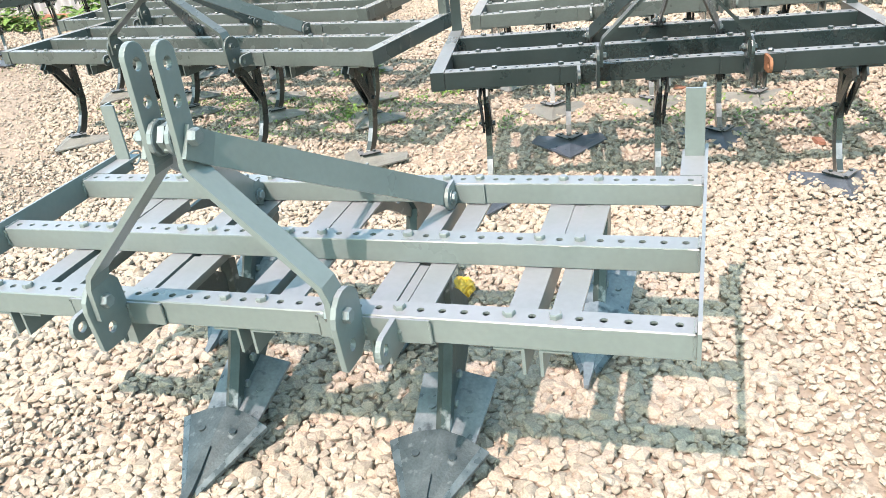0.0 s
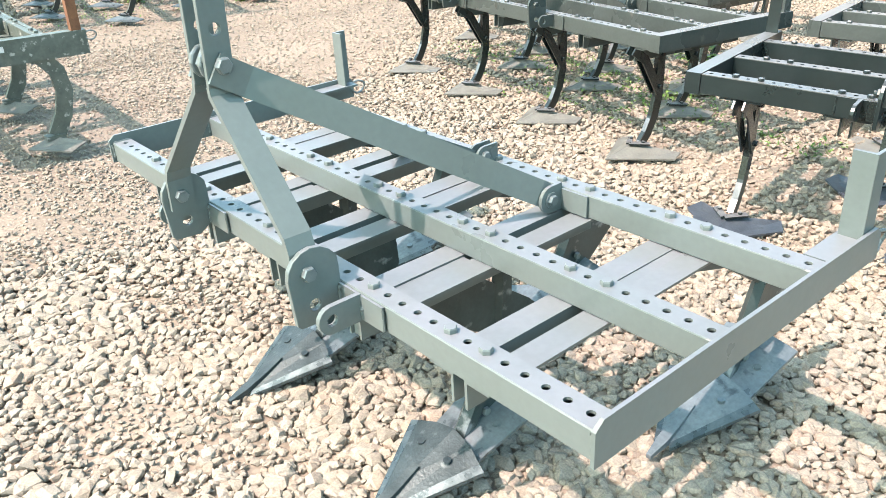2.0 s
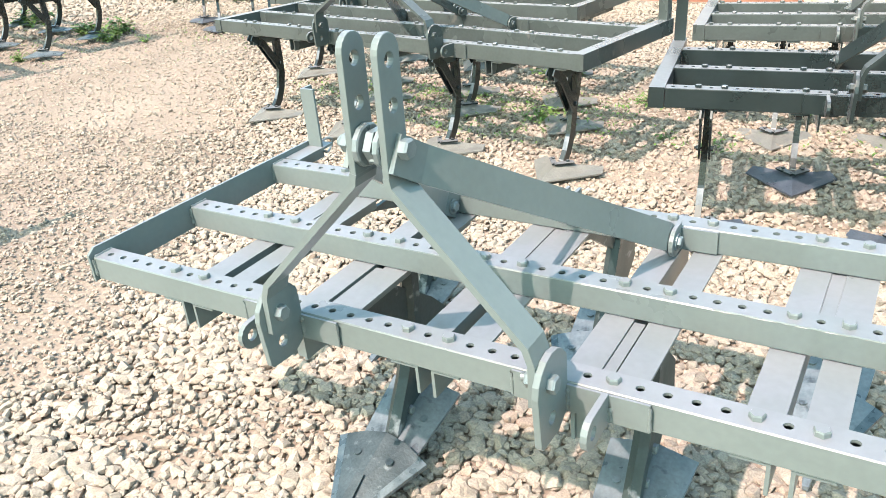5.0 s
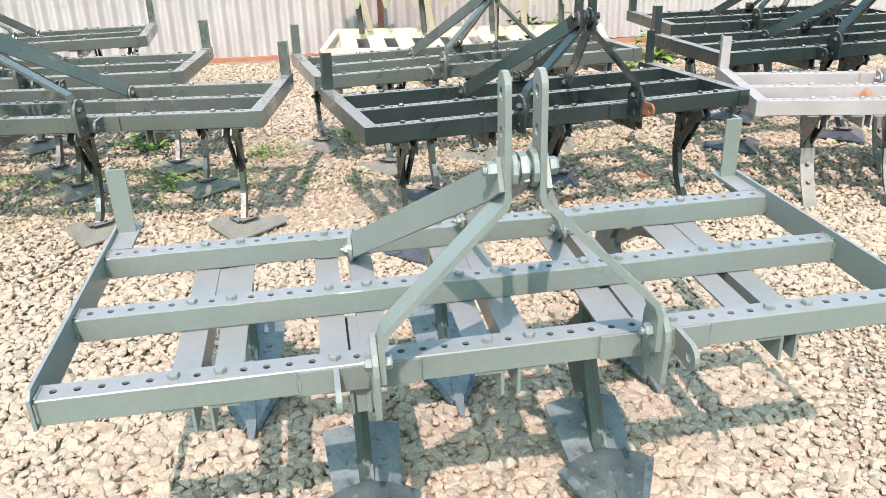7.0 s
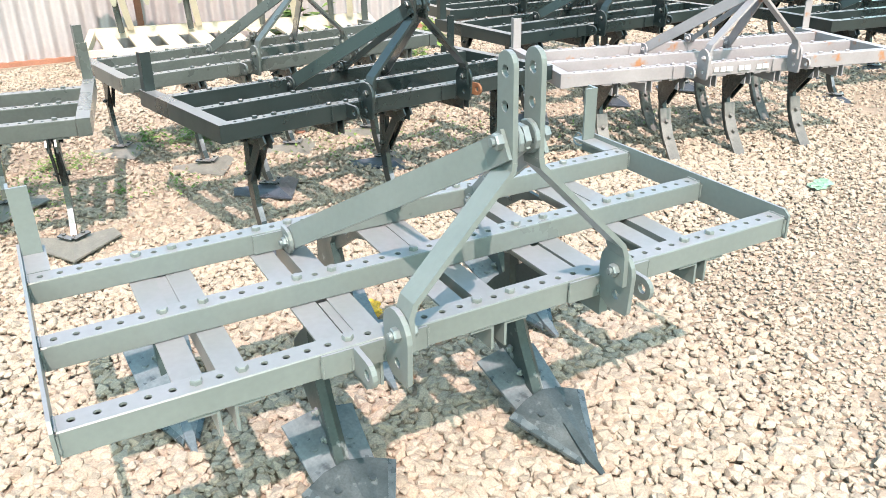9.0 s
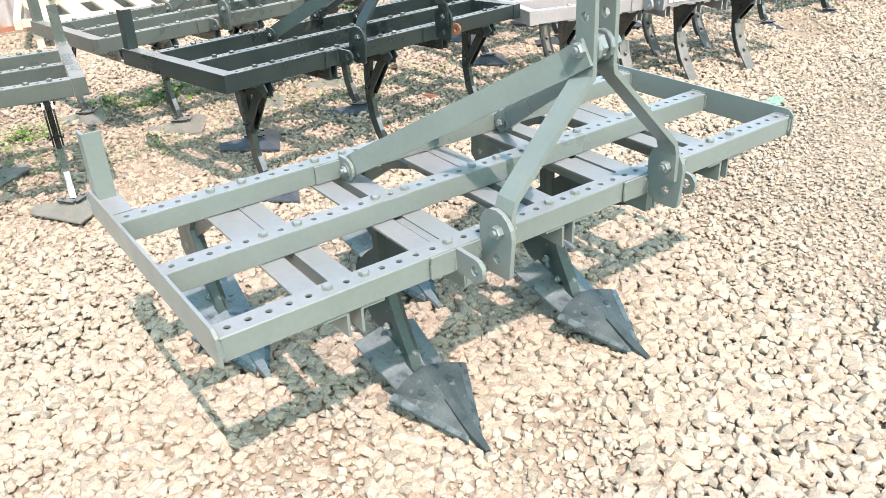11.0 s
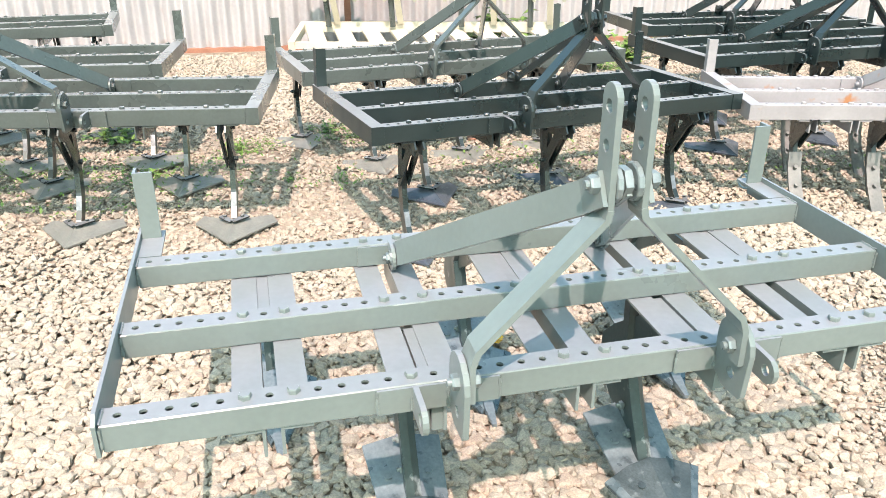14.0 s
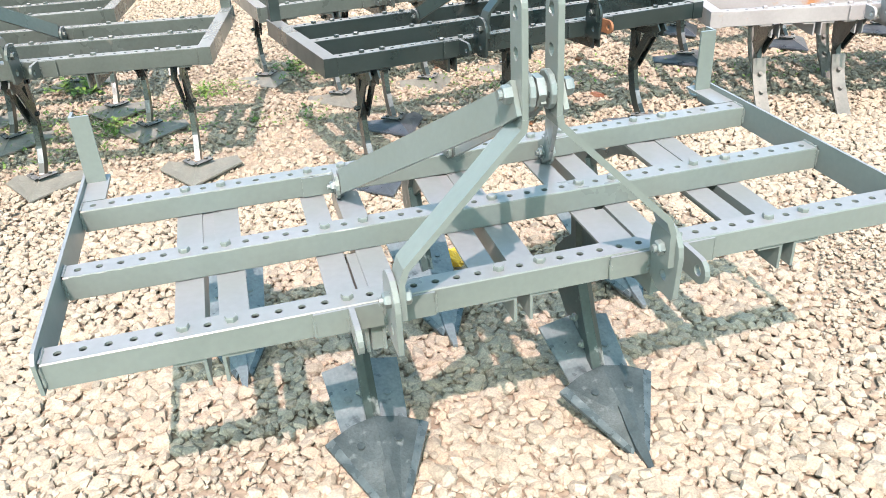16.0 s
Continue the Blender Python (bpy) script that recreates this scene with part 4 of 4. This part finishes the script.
# finer grit between the chips
p, rng = grid(-6.6, 3.4, 0.2, 3.6, 0.024, 5)
fine = fineness(p)
keep = rng.uniform(0, 1, len(p)) < np.where(p[:, 0] < -2.5, 0.42, 0.38 + 0.50 * fine)
p, fine = p[keep], fine[keep]
scatter("grit", "fine broken grit between the larger chips", p, np.clip(rng.lognormal(math.log(0.018), 0.3, len(p)), 0.008, 0.030), np.where(p[:, 0] < -2.5, 0.027, 0.031) + heap(p) + rng.uniform(0.0, 0.006, len(p)), 7, 11, 10)
p, rng = grid(-9.5, -3.3, 0.8, 7.0, 0.042, 15)
fine = fineness(p)
p = p[(rng.uniform(0, 1, len(p)) < 0.55 * fine) & (p[:, 1] > 0.2 + 0.35 * np.abs(p[:, 0] + 1.2) - 1.3)]
scatter("grit", "fine trodden grit beside the parked machines", p, np.clip(rng.lognormal(math.log(0.022), 0.35, len(p)), 0.010, 0.045), 0.0225 + rng.uniform(0.0, 0.006, len(p)), 7, 21, 10)


# ---- weeds and litter ----
def weed(x, y, size, seed, count):
    """A low clump of pointed leaves on thin stalks."""
    rnd = random.Random(seed)
    root = thing("weed", pose(x, y, 0.02), "low green weed growing through the gravel", "weed", "weeds in the gravel")
    bm = bmesh.new()
    leaves = bmesh.new()
    for k in range(count):
        a, t = rnd.uniform(0, 6.283), rnd.uniform(0.15, 1.0)
        out = Vector((math.cos(a), math.sin(a), 0))
        top = out * size * t + Vector((0, 0, size * rnd.uniform(0.25, 0.95) * (1.15 - 0.6 * t)))
        foot = out * size * 0.12 * rnd.random()
        rod(bm, foot, top, 0.0025, 5, 0.0012)
        for q in range(rnd.randint(2, 4)):
            c = foot.lerp(top, 1.0 - 0.22 * q)
            b = a + rnd.uniform(-1.6, 1.6)
            d = Vector((math.cos(b), math.sin(b), rnd.uniform(-0.35, 0.45))).normalized()
            ln, w = size * rnd.uniform(0.2, 0.42), size * rnd.uniform(0.07, 0.14)
            s = d.cross(Vector((0, 0, 1))).normalized() * w
            up = Vector((0, 0, w * 0.35))
            pts = [c, c + d * ln * 0.35 + s + up, c + d * ln * 0.7 + s * 0.7 + up * 0.6, c + d * ln - up, c + d * ln * 0.7 - s * 0.7 + up * 0.6, c + d * ln * 0.35 - s + up]
            v = [leaves.verts.new(p) for p in pts]
            m1, m2 = leaves.verts.new(c + d * ln * 0.35), leaves.verts.new(c + d * ln * 0.7)
            for f in ((v[0], v[1], m1), (v[1], v[2], m2, m1), (v[2], v[3], m2), (v[0], m1, v[5]), (m1, m2, v[4], v[5]), (m2, v[3], v[4])):
                leaves.faces.new(f)
    tagged(part("stalk", bm, LEAF, root), kind="stuff")
    tagged(part("foliage", leaves, LEAF, root), kind="stuff")
    return root


YARD_WEEDS = [
    (-1.76, 5.25, 0.12, 14), (-0.75, 5.5, 0.19, 34), (-1.15, 5.62, 0.13, 18), (-2.58, 5.7, 0.20, 34), (-2.3, 4.72, 0.12, 16),
    (-1.45, 4.6, 0.08, 8), (1.05, 8.4, 0.52, 46), (1.75, 7.3, 0.16, 24), (2.1, 7.8, 0.34, 36), (3.0, 7.9, 0.35, 36),
    (-9.4, 8.55, 0.46, 70), (-8.9, 8.6, 0.40, 60), (-8.3, 8.5, 0.30, 44), (-7.3, 8.5, 0.48, 70),
]
FAR_WEEDS = [
    (-6.7, 8.6, 0.40, 50), (-10.2, 8.6, 0.32, 40), (-8.2, 6.3, 0.20, 60), (-8.6, 6.2, 0.18, 50), (-7.9, 5.95, 0.16, 40),
    (-8.6, 4.75, 0.20, 50), (-9.1, 4.9, 0.22, 50), (-9.6, 5.0, 0.2, 50), (-9.9, 6.4, 0.25, 60), (-8.9, 4.05, 0.14, 30),
    (-7.4, 6.0, 0.10, 14), (-8.0, 4.95, 0.12, 24),
]
for k, (x, y, size, count) in enumerate(YARD_WEEDS + FAR_WEEDS):
    weed(x, y, size, 40 + k, count)


def crumpled(name, x, y, z, size, mat, label, category, seed):
    bm = bmesh.new()
    bmesh.ops.create_icosphere(bm, subdivisions=3, radius=1.0)
    for v in bm.verts:
        n = noise.noise(v.co * 1.7 + Vector((seed, 0, 0))) * 0.55 + noise.noise(v.co * 4.3 + Vector((0, seed, 0))) * 0.3
        v.co = Vector((v.co.x * size[0], v.co.y * size[1], v.co.z * size[2])) * (1 + n)
    ob = part(name, bm, mat)
    ob.matrix_world = pose(x, y, z, 0, 0, seed * 40)
    return tagged(ob, label, category)


crumpled("plastic_bag", -0.865, 2.52, 0.080, (0.062, 0.034, 0.028), YELLOW, "crumpled yellow plastic bag lying on the gravel", "bag", 3)
crumpled("plastic_scrap", 1.85, 2.58, 0.06, (0.09, 0.05, 0.012), material("green_film", (0.15, 0.27, 0.18), (0.24, 0.34, 0.26), 0.35), "pale green scrap of plastic on the gravel", "litter", 5)
BLUE = material("blue_plastic", (0.03, 0.22, 0.55), (0.06, 0.30, 0.62), 0.35)
for k, (x, y, z) in enumerate(((3.64, 5.66, 0.672), (4.62, 5.16, 0.672), (3.72, 5.22, 0.672))):
    crumpled("plastic_scrap", x, y, z, (0.03, 0.022, 0.02), BLUE, "crumpled blue plastic scrap lying on a steel bar", "litter", 11 + k)
for k, (x, y) in enumerate(((-0.20, 5.2), (0.72, 4.95), (0.5, 4.2), (-0.05, 3.9))):
    bm = bmesh.new()
    box(bm, -0.035, 0.035, -0.02, 0.02, 0.0, 0.018)
    for v in bm.verts:
        v.co += Vector((noise.noise(v.co * 20 + Vector((k, 0, 0))), noise.noise(v.co * 20 + Vector((0, k, 0))), 0)) * 0.02
    ob = part("brick_fragment", bm, RUST if k % 2 else BRICK, bevel=0.008)
    ob.matrix_world = pose(x, y, 0.035, 4 * k, 3, 50 * k)
    tagged(ob, "broken reddish piece of brick among the stones", "brick", "brick fragments")


def moss(patches, seed):
    """Creeping weeds and grass tips that show between the stones in damp shade."""
    rnd = random.Random(seed)
    bm = bmesh.new()
    for x, y, rx, ry, count in patches:
        for k in range(count):
            c = Vector((rnd.gauss(x, rx), rnd.gauss(y, ry), rnd.uniform(0.045, 0.075)))
            a = rnd.uniform(0, 6.283)
            d = Vector((math.cos(a), math.sin(a), rnd.uniform(0.0, 0.9))).normalized() * rnd.uniform(0.012, 0.038)
            w = d.cross(Vector((0, 0, 1))).normalized() * rnd.uniform(0.004, 0.010)
            bm.faces.new([bm.verts.new(q) for q in (c, c + d * 0.55 + w, c + d, c + d * 0.55 - w)])
    return tagged(part("creeping_weeds", bm, LEAF), "creeping green weeds between the shaded stones", "weeds", kind="stuff")


moss(((-4.0, 4.9, 0.25, 0.15, 260), (-3.4, 5.0, 0.3, 0.15, 320), (-2.9, 4.9, 0.3, 0.2, 420), (-2.3, 4.85, 0.25, 0.2, 420), (-1.9, 4.7, 0.2, 0.2, 240), (-0.95, 5.45, 0.18, 0.1, 380), (-1.7, 5.3, 0.1, 0.08, 200),
      (-0.2, 4.7, 0.3, 0.2, 220), (0.6, 4.6, 0.3, 0.2, 180), (-2.6, 4.35, 0.4, 0.12, 160), (1.7, 4.2, 0.4, 0.15, 160), (-1.2, 4.5, 0.1, 0.1, 90), (-9.3, 5.0, 0.8, 0.9, 900), (-8.6, 3.4, 0.5, 0.3, 300), (-6.5, 6.5, 0.8, 0.5, 260)), 77)
